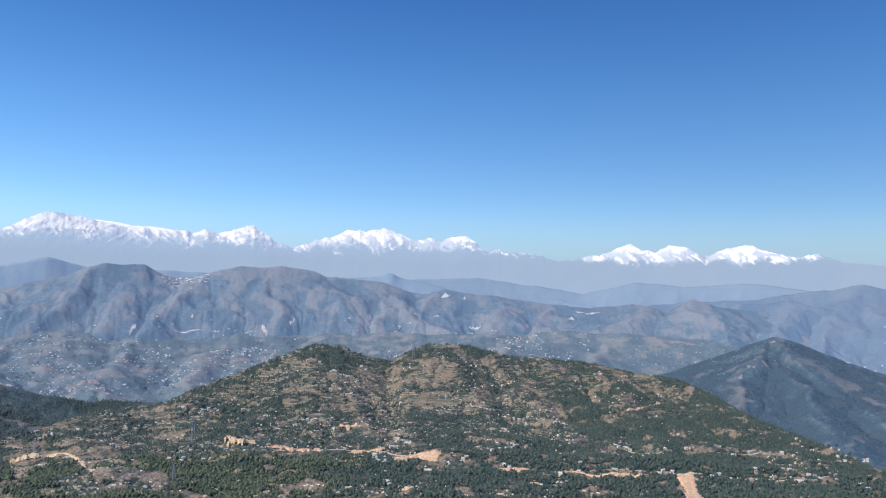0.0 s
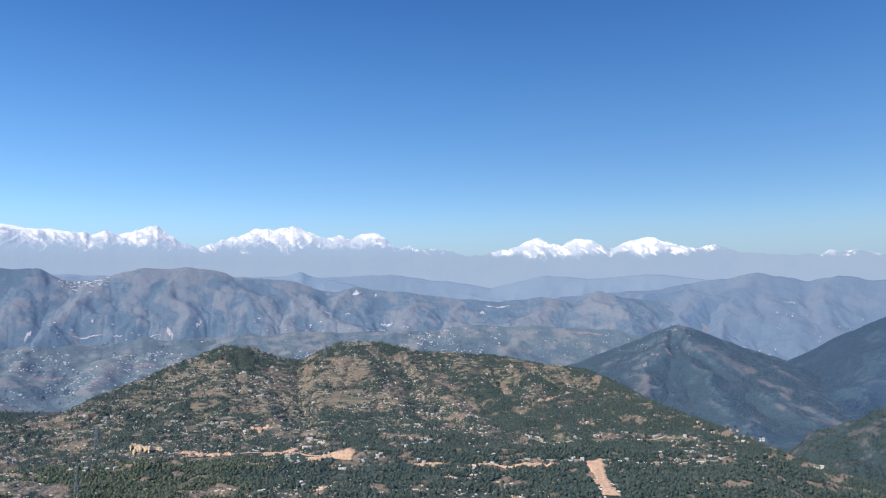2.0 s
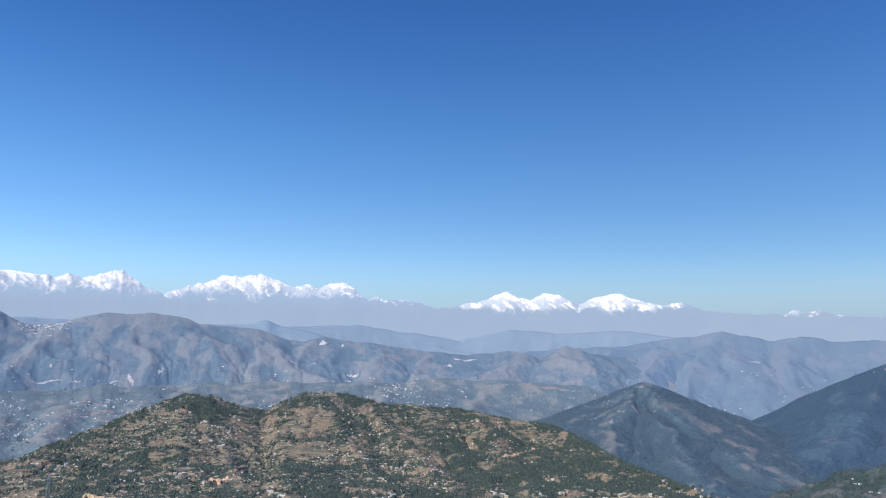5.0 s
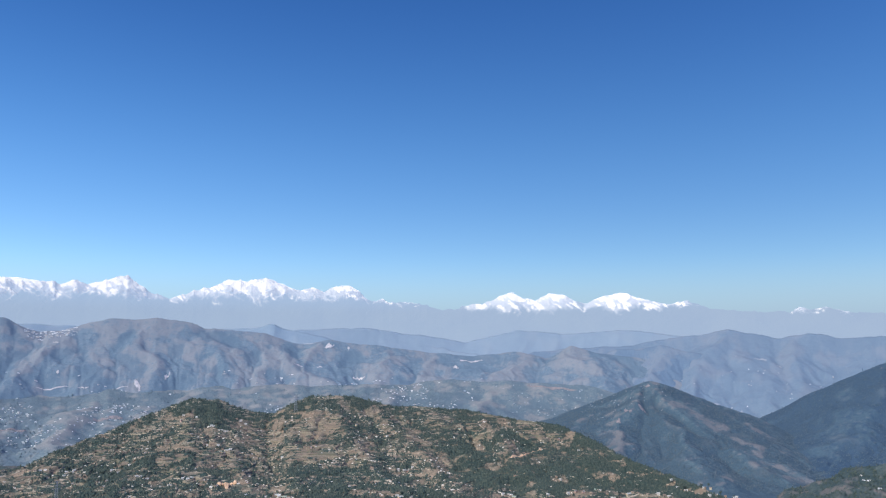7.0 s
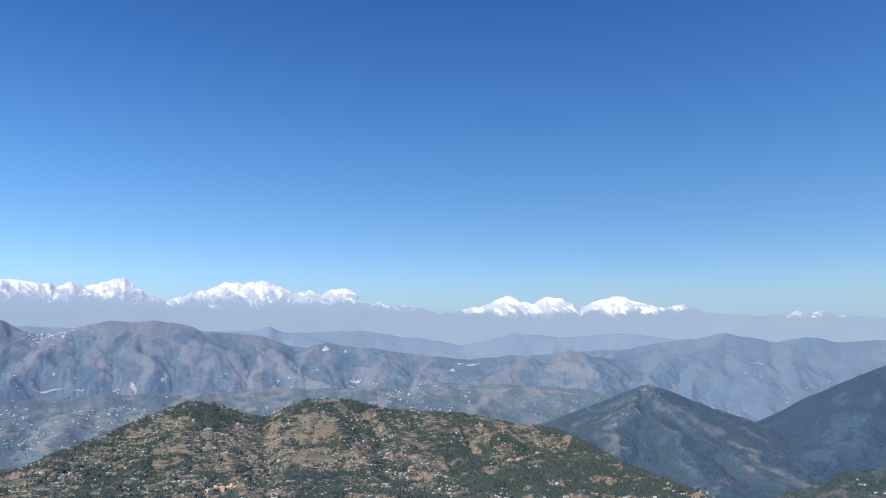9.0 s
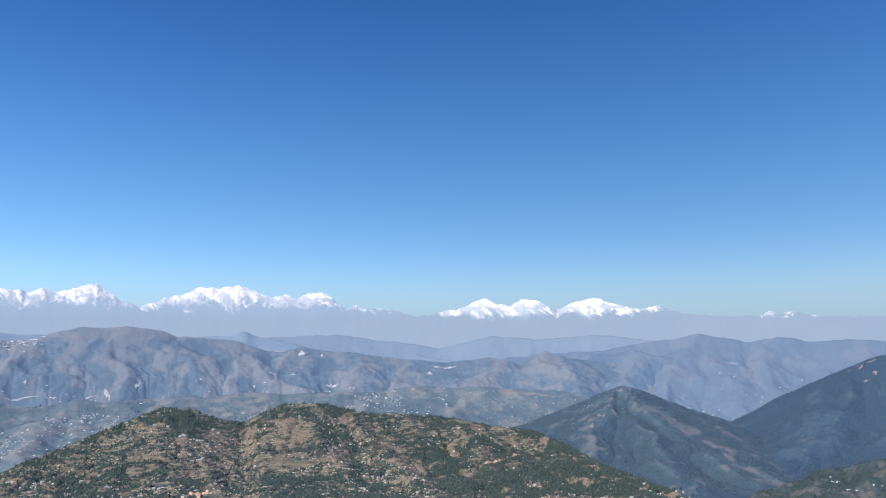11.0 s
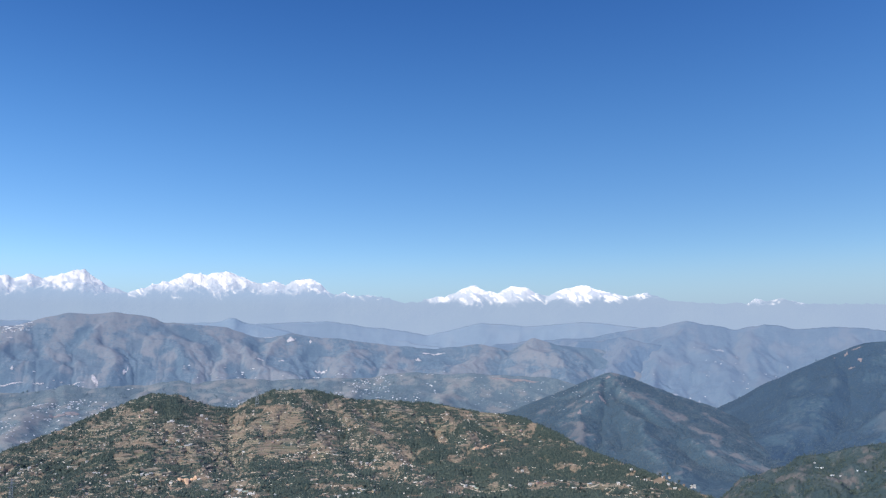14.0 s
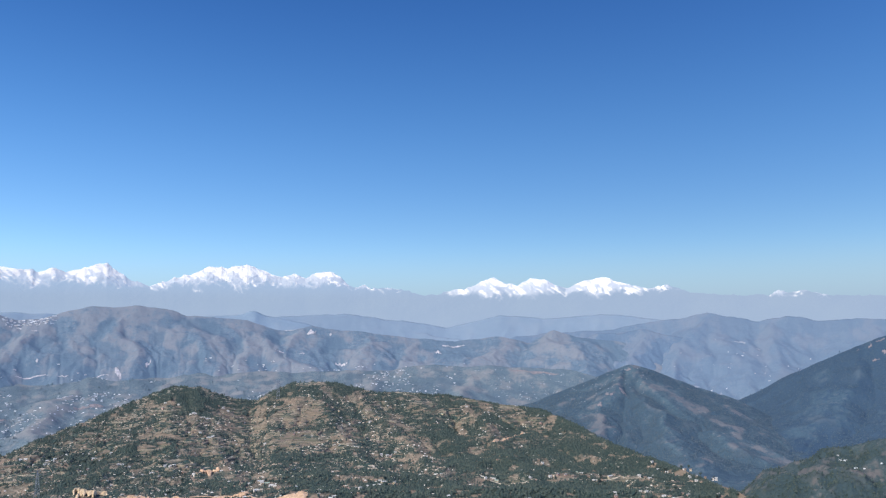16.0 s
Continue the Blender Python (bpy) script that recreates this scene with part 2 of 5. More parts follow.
rr = np.concatenate([np.linspace(0, 900, 46), np.linspace(930, 4960, 80)])
az, r, gx, gy = polar(-180, 180, 241, rr)
gz = ground_height(gx, gy)
# shares the mid-hill cover, its painted haze included
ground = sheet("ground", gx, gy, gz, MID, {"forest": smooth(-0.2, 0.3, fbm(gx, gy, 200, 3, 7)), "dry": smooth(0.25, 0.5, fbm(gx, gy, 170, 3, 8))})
tagged(ground, "green valley floor and wooded slope under the viewpoint", "ground", kind="structure")

# ---- the terraced hill and the village shelf before it ----
CREST = [(-46, -8.6), (-33.2, -8.3), (-27.5, -8.2), (-25.7, -7.95), (-23.8, -7.2), (-21.2, -6.65), (-18.5, -6.5), (-16.5, -5.6),
         (-14.3, -4.8), (-11.8, -3.8), (-10, -3.1), (-8.5, -2.6), (-7, -2.65), (-5, -3.4), (-3.5, -3.7), (-2.4, -3.1), (-0.8, -2.5),
         (1.1, -2.45), (2.7, -2.8), (4.6, -3.2), (7.3, -3.3), (9.5, -3.5), (12.1, -4.0), (15.8, -4.5), (17.9, -5.4), (20.3, -6.7),
         (22.6, -7.5), (25.1, -8.4), (27.8, -9.4), (30.8, -10.4), (33.3, -11.0), (52, -12.5)]
CREST_R = [(-46, 2150), (-30, 2250), (-21, 2450), (-10, 2700), (10, 2700), (16, 2550), (20, 2250), (25, 2000), (30, 1800), (34, 1700), (52, 1600)]
HILL_SPURS = [(-0.5, 6.4, 17, 0.9), (3.2, 10.6, 19, 0.9), (10.3, 16.1, 15, 1.0), (-3.2, -1.2, 11, 0.8), (-6.6, -4.0, 11, 0.9), (-8.5, -16.0, 12, 1.3), (7.0, 13.5, 9, 0.7)]
KNOLLS = [(-21.9, 1480, 30, 62), (-25.8, 1440, 16, 60), (-21.2, 1310, 16, 40), (-18.6, 1300, 20, 38), (-16.6, 1250, 10, 36), (-13.3, 1600, 24, 32), (-9.5, 1260, 9, 45), (2.0, 1260, 8, 45), (4.0, 1420, 7, 90), (24, 1500, 6, 90), (-6.5, 2050, 14, 70)]


def hill_height(az, r):
    """Height of the terraced hill, its gullies and knolls, before the terraces are cut."""
    x, y = r * np.sin(np.radians(az)), r * np.cos(np.radians(az))
    rc, ec = along(CREST_R, az), along(CREST, az)
    rs = np.minimum(1650, rc - 100)
    es = np.minimum(-9.9, ec - 0.7)
    s = np.clip((r - rs) / (rc - rs), 0, 1)
    front = np.interp(r - rs, [-750, -400, -250, 0], [-6.2, -3.7, -2.5, 0]) + es
    el = np.where(r < rs, front, es + (ec - es) * s)
    z = EYE_Z + np.minimum(r, rc) * np.tan(np.radians(el))
    z = z - 0.42 * np.maximum(r - rc, 0)
    body = np.clip(4 * s * (1 - s), 0, 1)
    z = z + (14 * fbm(x, y, 210, 4, 11, True) - 3) * body + (6 + 4 * (s < 0.02)) * fbm(x, y, 120, 4, 12) * smooth(1000, 1300, r) * (1 - smooth(0.85, 1.0, s))
    z = z + 1.6 * fbm(x, y, 60, 4, 13)
    wander = az + 0.3 * fbm(x, y, 110, 3, 14)
    for top, foot, height, width in HILL_SPURS:
        z = z + height * body * (np.exp(-((wander - foot - (top - foot) * s) / width) ** 2) - 0.3)
    for ka, kr, kh, kw in KNOLLS:
        d2 = (x - kr * math.sin(radians(ka))) ** 2 + (y - kr * math.cos(radians(ka))) ** 2
        z = z + kh * np.exp(-d2 / (2 * kw * kw))
    return z, s


# running water cuts the hillside between the shelf and the crest
a_cut, u_cut = np.linspace(-36, 48, 640), np.linspace(0, 1, 190)
cut_far = along(CREST_R, a_cut)
r_cut = 1450 + (cut_far[:, None] - 1450) * u_cut[None, :]
az = np.repeat(a_cut[:, None], 190, 1)
z_uncut, s_cut = hill_height(az, r_cut)
z_start = z_uncut + 9 * np.clip(3 * s_cut * (1 - s_cut), 0, 1) * (1 + fbm(r_cut * np.sin(np.radians(az)), r_cut * np.cos(np.radians(az)), 330, 3, 15, True))
z_cut, wet_cut = carve(z_start, 5.0, 5.6, (s_cut > 0.985) | (r_cut < 1480), 40, 0.10)
hill_cut = reader(-36, 48, [z_cut - z_uncut, np.log(wet_cut)], lambda a, r: (r - 1450) / (along(CREST_R, a) - 1450) * 189)


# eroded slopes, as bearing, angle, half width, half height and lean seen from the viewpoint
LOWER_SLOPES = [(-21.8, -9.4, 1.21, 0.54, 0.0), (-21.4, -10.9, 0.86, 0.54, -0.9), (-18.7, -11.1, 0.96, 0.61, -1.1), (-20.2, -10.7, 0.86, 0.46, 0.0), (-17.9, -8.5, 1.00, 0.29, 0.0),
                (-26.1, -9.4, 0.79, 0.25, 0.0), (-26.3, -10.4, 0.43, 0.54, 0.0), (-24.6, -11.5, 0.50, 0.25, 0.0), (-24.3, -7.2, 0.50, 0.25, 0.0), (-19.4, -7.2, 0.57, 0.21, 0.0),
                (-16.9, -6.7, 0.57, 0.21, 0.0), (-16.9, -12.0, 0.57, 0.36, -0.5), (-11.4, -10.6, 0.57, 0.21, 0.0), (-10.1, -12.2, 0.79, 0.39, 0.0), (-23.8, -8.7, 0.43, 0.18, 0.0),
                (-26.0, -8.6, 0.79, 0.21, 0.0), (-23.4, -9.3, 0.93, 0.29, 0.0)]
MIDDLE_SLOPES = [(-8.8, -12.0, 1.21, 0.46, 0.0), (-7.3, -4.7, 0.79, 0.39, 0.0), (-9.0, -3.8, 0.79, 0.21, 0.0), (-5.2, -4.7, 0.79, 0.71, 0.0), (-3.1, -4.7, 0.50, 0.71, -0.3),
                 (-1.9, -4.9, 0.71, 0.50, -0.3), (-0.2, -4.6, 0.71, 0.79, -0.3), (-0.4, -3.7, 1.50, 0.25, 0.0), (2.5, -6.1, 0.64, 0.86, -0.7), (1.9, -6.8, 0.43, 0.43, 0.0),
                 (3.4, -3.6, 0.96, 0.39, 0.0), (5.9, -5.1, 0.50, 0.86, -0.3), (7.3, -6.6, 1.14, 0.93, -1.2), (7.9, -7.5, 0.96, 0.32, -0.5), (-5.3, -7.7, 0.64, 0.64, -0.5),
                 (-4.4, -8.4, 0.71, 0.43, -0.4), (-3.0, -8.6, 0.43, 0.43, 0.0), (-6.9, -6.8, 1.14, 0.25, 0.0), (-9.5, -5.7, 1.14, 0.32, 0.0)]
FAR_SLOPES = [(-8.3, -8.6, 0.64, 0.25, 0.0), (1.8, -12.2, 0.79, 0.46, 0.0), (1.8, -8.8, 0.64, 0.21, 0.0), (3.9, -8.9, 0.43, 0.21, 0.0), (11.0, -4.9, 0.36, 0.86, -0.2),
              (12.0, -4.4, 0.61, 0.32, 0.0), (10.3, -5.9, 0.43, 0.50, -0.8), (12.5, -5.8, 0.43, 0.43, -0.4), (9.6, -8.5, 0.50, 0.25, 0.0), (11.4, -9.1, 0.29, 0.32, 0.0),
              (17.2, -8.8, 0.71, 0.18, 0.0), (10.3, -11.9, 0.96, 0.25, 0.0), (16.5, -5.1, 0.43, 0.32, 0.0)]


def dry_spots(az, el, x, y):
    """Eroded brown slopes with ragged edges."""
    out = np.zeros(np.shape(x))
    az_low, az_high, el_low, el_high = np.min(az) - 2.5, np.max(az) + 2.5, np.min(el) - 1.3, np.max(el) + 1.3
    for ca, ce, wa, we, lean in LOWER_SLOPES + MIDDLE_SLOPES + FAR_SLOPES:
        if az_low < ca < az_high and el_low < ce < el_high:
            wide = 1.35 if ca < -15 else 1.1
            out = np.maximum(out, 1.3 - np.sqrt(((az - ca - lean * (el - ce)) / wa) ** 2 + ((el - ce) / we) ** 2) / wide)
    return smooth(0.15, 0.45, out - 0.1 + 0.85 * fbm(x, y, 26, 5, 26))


def hill_cover(x, y, s, az, el, wet, depth):
    """Woods in the gullies, open dry ground on the spurs, and how far the slope is terraced."""
    patch = fbm(x, y, 170, 5, 21) + 0.10 * np.clip(wet - 2.2, -1, 4) - 0.012 * np.clip(depth, -25, 15) * smooth(0.05, 0.2, s)
    forest = smooth(-0.15, 0.2, patch + (0.5 - 0.35 * smooth(-150, -420, x)) * (1 - smooth(0.02, 0.16, s)) - 0.34 * smooth(0.2, 0.45, s) * smooth(600, 150, x) + 0.42 * smooth(100, 450, x) * smooth(0.1, 0.3, s) + 0.3 * smooth(250, 600, x) * (1 - smooth(0.1, 0.3, s)))
    forest = np.maximum(forest, 0.85 * smooth(0.12, 0.38, fbm(x, y, 48, 3, 25)))
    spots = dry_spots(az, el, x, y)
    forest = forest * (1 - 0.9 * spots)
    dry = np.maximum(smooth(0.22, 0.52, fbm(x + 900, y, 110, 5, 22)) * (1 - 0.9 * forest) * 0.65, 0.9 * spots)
    terrace = smooth(0.06, 0.2, s) * (1 - 0.75 * forest) * (1 - 0.6 * spots) * (1 - 0.6 * smooth(300, 900, x))
    return forest, dry, terrace


def terraced(z, terrace, x, y):
    step = 7.5
    q = (z + 4 * fbm(x, y, 90, 2, 23)) / step
    f = q - np.floor(q)
    cut = (np.floor(q) + smooth(0.62, 0.98, f) - q) * step
    return z + 0.8 * terrace * cut, np.floor(q), f


def hill_ground(az, r):
    x, y = r * np.sin(np.radians(az)), r * np.cos(np.radians(az))
    z, s = hill_height(az, r)
    depth, wet = hill_cut(az, r)
    inside = smooth(1450, 1500, r) * (r < along(CREST_R, az))
    depth, wet = depth * inside, wet * inside
    z = z + depth + 1.2 * fbm(x, y, 22, 3, 16)
    forest, dry, terrace = hill_cover(x, y, s, az, np.degrees(np.arctan2(z - EYE_Z, r)), wet, depth)
    z2, level, f = terraced(z, terrace, x, y)
    plot = lattice(level, np.floor((x + 30 * fbm(x, y, 60, 2, 24)) / 24), 77)
    tread = 1 - smooth(0.50, 0.66, f)
    dry = np.clip(dry * (1 - 0.75 * terrace) + terrace * np.clip(plot * 2.2 - 1.0, 0, 1) * tread, 0, 1)
    hedge = terrace * (1 - tread) * smooth(-0.5, 0.1, fbm(x, y, 40, 3, 28))
    forest = np.clip(np.maximum(forest, 0.85 * hedge) + 0.35 * terrace * (plot < 0.2), 0, 1)
    return z2, s, forest, dry, terrace, z


a_line = np.linspace(-36, 48, 1080)
far = along(CREST_R, a_line) + 160
r_grid = 1000 + (far[:, None] - 1000) * np.linspace(0, 1, 350)[None, :]
az, r, hx, hy = polar(-36, 48, 1080, r_grid)
hill_grids = list(hill_ground(az, r))
hill_read = reader(-36, 48, hill_grids, lambda a, r: (r - 1000) / (along(CREST_R, a) + 160 - 1000) * 349)
hill = sheet("terraced_hill", hx, hy, hill_grids[0], HILL, {"forest": hill_grids[2], "dry": hill_grids[3], "terrace": np.maximum(hill_grids[4], 0.7 * smooth(-100, -400, hx) * (1 - hill_grids[2]) * (r < 1750))})
tagged(hill, "green terraced hill with brown fields, scrub and woods", "hill")


def hill_surface(az, r):
    """x, y, z, share of the climb, woods, dry ground and terracing of the hill."""
    az, r = np.asarray(az, float), np.asarray(r, float)
    return [r * np.sin(np.radians(az)), r * np.cos(np.radians(az))] + hill_read(az, r)[:5]


# ---- the other hills, near to far ----


def ridge(name, keys, r_foot, r_crest, r_back, z_foot, mat, na, nr, label, rough=8.0, size=200.0, bend=1.0, crest_noise=0.0, seed=40, wood=0.0, bare=0.0, cover_size=150.0, spurs=(), more=0, flank=0.31, bowl=0.45, rate=0.035, rounds=18, soften=0.10):
    """A hill that climbs from its foot to a crest given as (azimuth, elevation) seen from the viewpoint, and falls off behind, cut by running water.
    Returns its surface: (azimuth, range) to x, y, z, woods, bare ground."""
    a0, a1 = keys[0][0], keys[-1][0]
    if not isinstance(z_foot, list):
        z_foot = [(a0, z_foot), (a1, z_foot)]
    if not isinstance(r_foot, list):
        r_foot = [(a0, r_foot), (a1, r_foot)]

    dice = random.Random(seed)
    lines = list(spurs)
    for k in range(more):  # lesser spurs between the named ones
        top = a0 + (a1 - a0) * (k + dice.uniform(0.1, 0.9)) / more
        lines.append((top, top + dice.gauss(0, 4.5), dice.uniform(0.6, 0.94), dice.choice((0.0, 0.1, 0.3))))

    def climb(az, r):
        rf = along(r_foot, az)
        return np.clip((r - rf) / (r_crest - rf), 0, 1)

    def raw(az, r):
        x, y = r * np.sin(np.radians(az)), r * np.cos(np.radians(az))
        ec = along(keys, az) + crest_noise * fbm(az * 100, 0 * az, 90 if crest_noise < 0.1 else 420, 5, seed)
        zc = EYE_Z + r_crest * np.tan(np.radians(ec))
        s = climb(az, r)
        body = np.clip(4 * s * (1 - s), 0, 1)
        zf = along(z_foot, az)
        wx, wy = x + 0.30 * size * fbm(x, y, size * 0.9, 3, seed + 5), y + 0.30 * size * fbm(y, x, size * 0.9, 3, seed + 6)
        wander = np.degrees(np.arctan2(wx, wy))
        z = zf + (zc - zf) * s ** (bend + bowl)  # hollows between the spurs
        spur = np.zeros(np.shape(x))
        for top, foot, keep, dry_part in lines:
            lat = np.radians(wander - top - (foot - top) * (1 - s)) * r
            high = zf + keep * (EYE_Z + r_crest * np.tan(np.radians(along(keys, top))) - zf) * s ** bend
            z = np.maximum(z, high - flank * (np.sqrt(lat * lat + 64) - 8))
            spur = np.maximum(spur, dry_part * np.exp(-(lat / 50) ** 2) * smooth(0.1, 0.35, s))
        z = np.minimum(z, zf + (zc - zf) * (s ** bend + 0.1 * s * (1 - s)) + 0.4 * rough * body)
        z = z + 0.8 * rough * fbm(wx, wy, size * 0.7, 5, seed + 1, True) * body + 0.5 * rough * fbm(x, y, size * 0.27, 5, seed + 2) * np.maximum(body, 0.1)
        z = z - 0.6 * np.maximum(r - r_crest, 0)
        return z, spur

    # water cuts a coarser grid, which the surface takes over
    cell = max(5.0, r_crest * radians(a1 - a0) / 900)
    ca, cr = int(r_crest * radians(a1 - a0) / cell), max(24, int((r_crest - min(k[1] for k in r_foot)) / cell))
    rf = along(r_foot, np.linspace(a0, a1, ca))[:, None]
    az, r, x, y = polar(a0, a1, ca, rf + np.linspace(0, 1, cr)[None, :] * (r_crest - rf))
    z0, _ = raw(az, r)
    step = np.linspace(0, 1, cr)[None, :] + 0 * az
    z1, wet = carve(z0 + 1.5 * fbm(x, y, 4 * cell, 3, seed + 12), cell, cell, (step > 0.999) | (step < 0.001), rounds, rate, soften)
    broad = z1  # how far a place stands above or below what lies round it
    for axis in (0, 1, 0, 1, 0, 1):
        w = 7
        pad = np.pad(broad, [(w + 1, w) if q == axis else (0, 0) for q in (0, 1)], mode="edge")
        total = np.cumsum(pad, axis)
        broad = (total[2 * w + 1:] - total[:-2 * w - 1] if axis == 0 else total[:, 2 * w + 1:] - total[:, :-2 * w - 1]) / (2 * w + 1)
    cuts = reader(a0, a1, [z1 - z0, np.log(wet), (z1 - broad) / (2.0 + 0.8 * rough)], lambda a, r: climb(a, r) * (cr - 1))

    def surface(az, r):
        az, r = np.asarray(az, float), np.asarray(r, float)
        x, y = r * np.sin(np.radians(az)), r * np.cos(np.radians(az))
        z, spur = raw(az, r)
        depth, wet, stand = cuts(az, r)
        s = climb(az, r)
        z = z + depth * (s < 1) + 0.09 * rough * fbm(x, y, 4 * cell, 4, seed + 8, True) * (s < 0.98)
        f = smooth(-0.25, 0.25, 1.1 * fbm(x, y, cover_size, 6, seed + 3) + wood + 0.12 * (wet - 2) - 0.45 * stand * (s < 0.9) - 1.1 * spur)
        d = smooth(0.0, 0.5, 1.1 * fbm(x, y, cover_size * 0.8, 6, seed + 4) + bare + 0.25 * stand * (s < 0.9) + 1.1 * spur) * (1 - 0.8 * f)
        return x, y, z, f, d

    u = np.concatenate([np.linspace(0, 1, nr), (1.03, 1.25)])
    rf = along(r_foot, np.linspace(a0, a1, na))[:, None]
    az, r, x, y = polar(a0, a1, na, rf + np.minimum(u, 1) * (r_crest - rf) + np.maximum(u - 1, 0) * 4 * (r_back - r_crest))
    x, y, z, f, d = surface(az, r)
    ob = tagged(sheet(name, x, y, z, mat, {"forest": f, "dry": d}), label, "hill")
    return surface, ob


WOODED_SPUR, wooded_spur_ob = ridge("wooded_spur", [(-46, -3.5), (-36, -4.2), (-29.4, -4.7), (-27.6, -5.1), (-25.8, -5.6), (-23.9, -6.0), (-22.6, -6.3), (-21.2, -6.25), (-18.5, -6.35), (-16, -7.4)],
      2350, 2750, 2950, 230, SPUR, 340, 70, "dark green wooded spur with a few fields", 10, 160, 0.9, 0.05, 40, 0.25, -0.1, more=7)
ROCKY_SPUR, rocky_spur_ob = ridge("rocky_spur", [(27, -10.5), (28.9, -8.9), (29.6, -8.2), (32.4, -7.25), (33.2, -6.7), (34.8, -6.4), (36, -6.0), (37.7, -5.7), (42, -5.0), (52, -4.5)],
      1900, 2300, 2500, 190, SPUR, 340, 90, "dark green spur with brown rocky patches", 20, 130, 0.9, 0.09, 50, 0.4, -0.2, 40, more=12)
POINTED_HILL, pointed_hill_ob = ridge("pointed_hill", [(10, -6.5), (12, -5.2), (14, -4.4), (15.8, -3.85), (17.2, -3.25), (18.9, -2.65), (20.3, -2.0), (21.7, -1.5), (22.7, -1.75), (24.3, -2.4), (25.9, -3.05),
                       (28.2, -3.75), (30.4, -4.9), (32.9, -6.3), (35, -7.2)],
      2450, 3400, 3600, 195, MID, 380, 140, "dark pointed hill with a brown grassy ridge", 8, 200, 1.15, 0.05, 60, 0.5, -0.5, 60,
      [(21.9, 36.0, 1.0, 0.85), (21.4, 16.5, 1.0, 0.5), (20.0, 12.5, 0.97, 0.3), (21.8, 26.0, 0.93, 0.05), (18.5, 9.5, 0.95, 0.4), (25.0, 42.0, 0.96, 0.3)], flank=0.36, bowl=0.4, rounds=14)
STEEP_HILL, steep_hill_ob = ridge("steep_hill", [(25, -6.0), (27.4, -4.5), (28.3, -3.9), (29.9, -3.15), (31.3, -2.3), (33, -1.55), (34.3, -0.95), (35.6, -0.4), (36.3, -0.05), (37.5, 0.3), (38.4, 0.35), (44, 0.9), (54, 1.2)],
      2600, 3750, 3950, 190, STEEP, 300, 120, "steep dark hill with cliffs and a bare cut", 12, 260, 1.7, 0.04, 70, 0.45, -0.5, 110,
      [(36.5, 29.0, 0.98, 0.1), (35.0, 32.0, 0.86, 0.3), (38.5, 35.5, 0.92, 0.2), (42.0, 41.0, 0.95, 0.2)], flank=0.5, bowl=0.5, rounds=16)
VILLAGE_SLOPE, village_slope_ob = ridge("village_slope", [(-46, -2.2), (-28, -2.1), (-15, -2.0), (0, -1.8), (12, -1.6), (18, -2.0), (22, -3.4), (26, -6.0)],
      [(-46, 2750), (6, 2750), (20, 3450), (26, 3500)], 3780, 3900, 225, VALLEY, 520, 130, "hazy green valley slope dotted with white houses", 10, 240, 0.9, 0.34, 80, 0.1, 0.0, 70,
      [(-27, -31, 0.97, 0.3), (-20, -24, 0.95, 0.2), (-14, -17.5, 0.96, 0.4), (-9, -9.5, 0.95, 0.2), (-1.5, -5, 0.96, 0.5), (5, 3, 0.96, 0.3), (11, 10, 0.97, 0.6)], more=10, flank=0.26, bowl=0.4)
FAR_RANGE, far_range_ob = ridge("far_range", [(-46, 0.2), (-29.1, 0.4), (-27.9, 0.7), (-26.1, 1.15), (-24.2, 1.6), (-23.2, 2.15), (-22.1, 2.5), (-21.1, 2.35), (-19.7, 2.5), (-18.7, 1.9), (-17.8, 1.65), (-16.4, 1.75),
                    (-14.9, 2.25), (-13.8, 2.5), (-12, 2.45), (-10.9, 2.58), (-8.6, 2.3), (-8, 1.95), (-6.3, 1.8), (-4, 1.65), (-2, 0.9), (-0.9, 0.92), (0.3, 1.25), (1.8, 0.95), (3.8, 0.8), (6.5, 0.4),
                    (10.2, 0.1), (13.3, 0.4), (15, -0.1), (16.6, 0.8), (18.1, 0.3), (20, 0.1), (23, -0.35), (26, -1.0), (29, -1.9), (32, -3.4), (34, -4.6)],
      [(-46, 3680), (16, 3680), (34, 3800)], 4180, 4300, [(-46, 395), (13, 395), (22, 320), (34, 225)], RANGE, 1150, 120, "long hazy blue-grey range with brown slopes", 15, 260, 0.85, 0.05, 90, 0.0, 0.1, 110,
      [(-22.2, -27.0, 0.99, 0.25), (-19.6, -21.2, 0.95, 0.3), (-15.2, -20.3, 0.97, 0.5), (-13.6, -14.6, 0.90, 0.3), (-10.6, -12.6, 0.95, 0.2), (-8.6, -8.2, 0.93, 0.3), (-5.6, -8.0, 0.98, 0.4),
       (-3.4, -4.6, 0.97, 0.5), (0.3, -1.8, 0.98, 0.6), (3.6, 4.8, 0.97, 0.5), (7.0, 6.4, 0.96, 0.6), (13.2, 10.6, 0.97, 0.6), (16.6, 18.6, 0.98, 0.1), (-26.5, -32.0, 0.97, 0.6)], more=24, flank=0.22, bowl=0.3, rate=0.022)
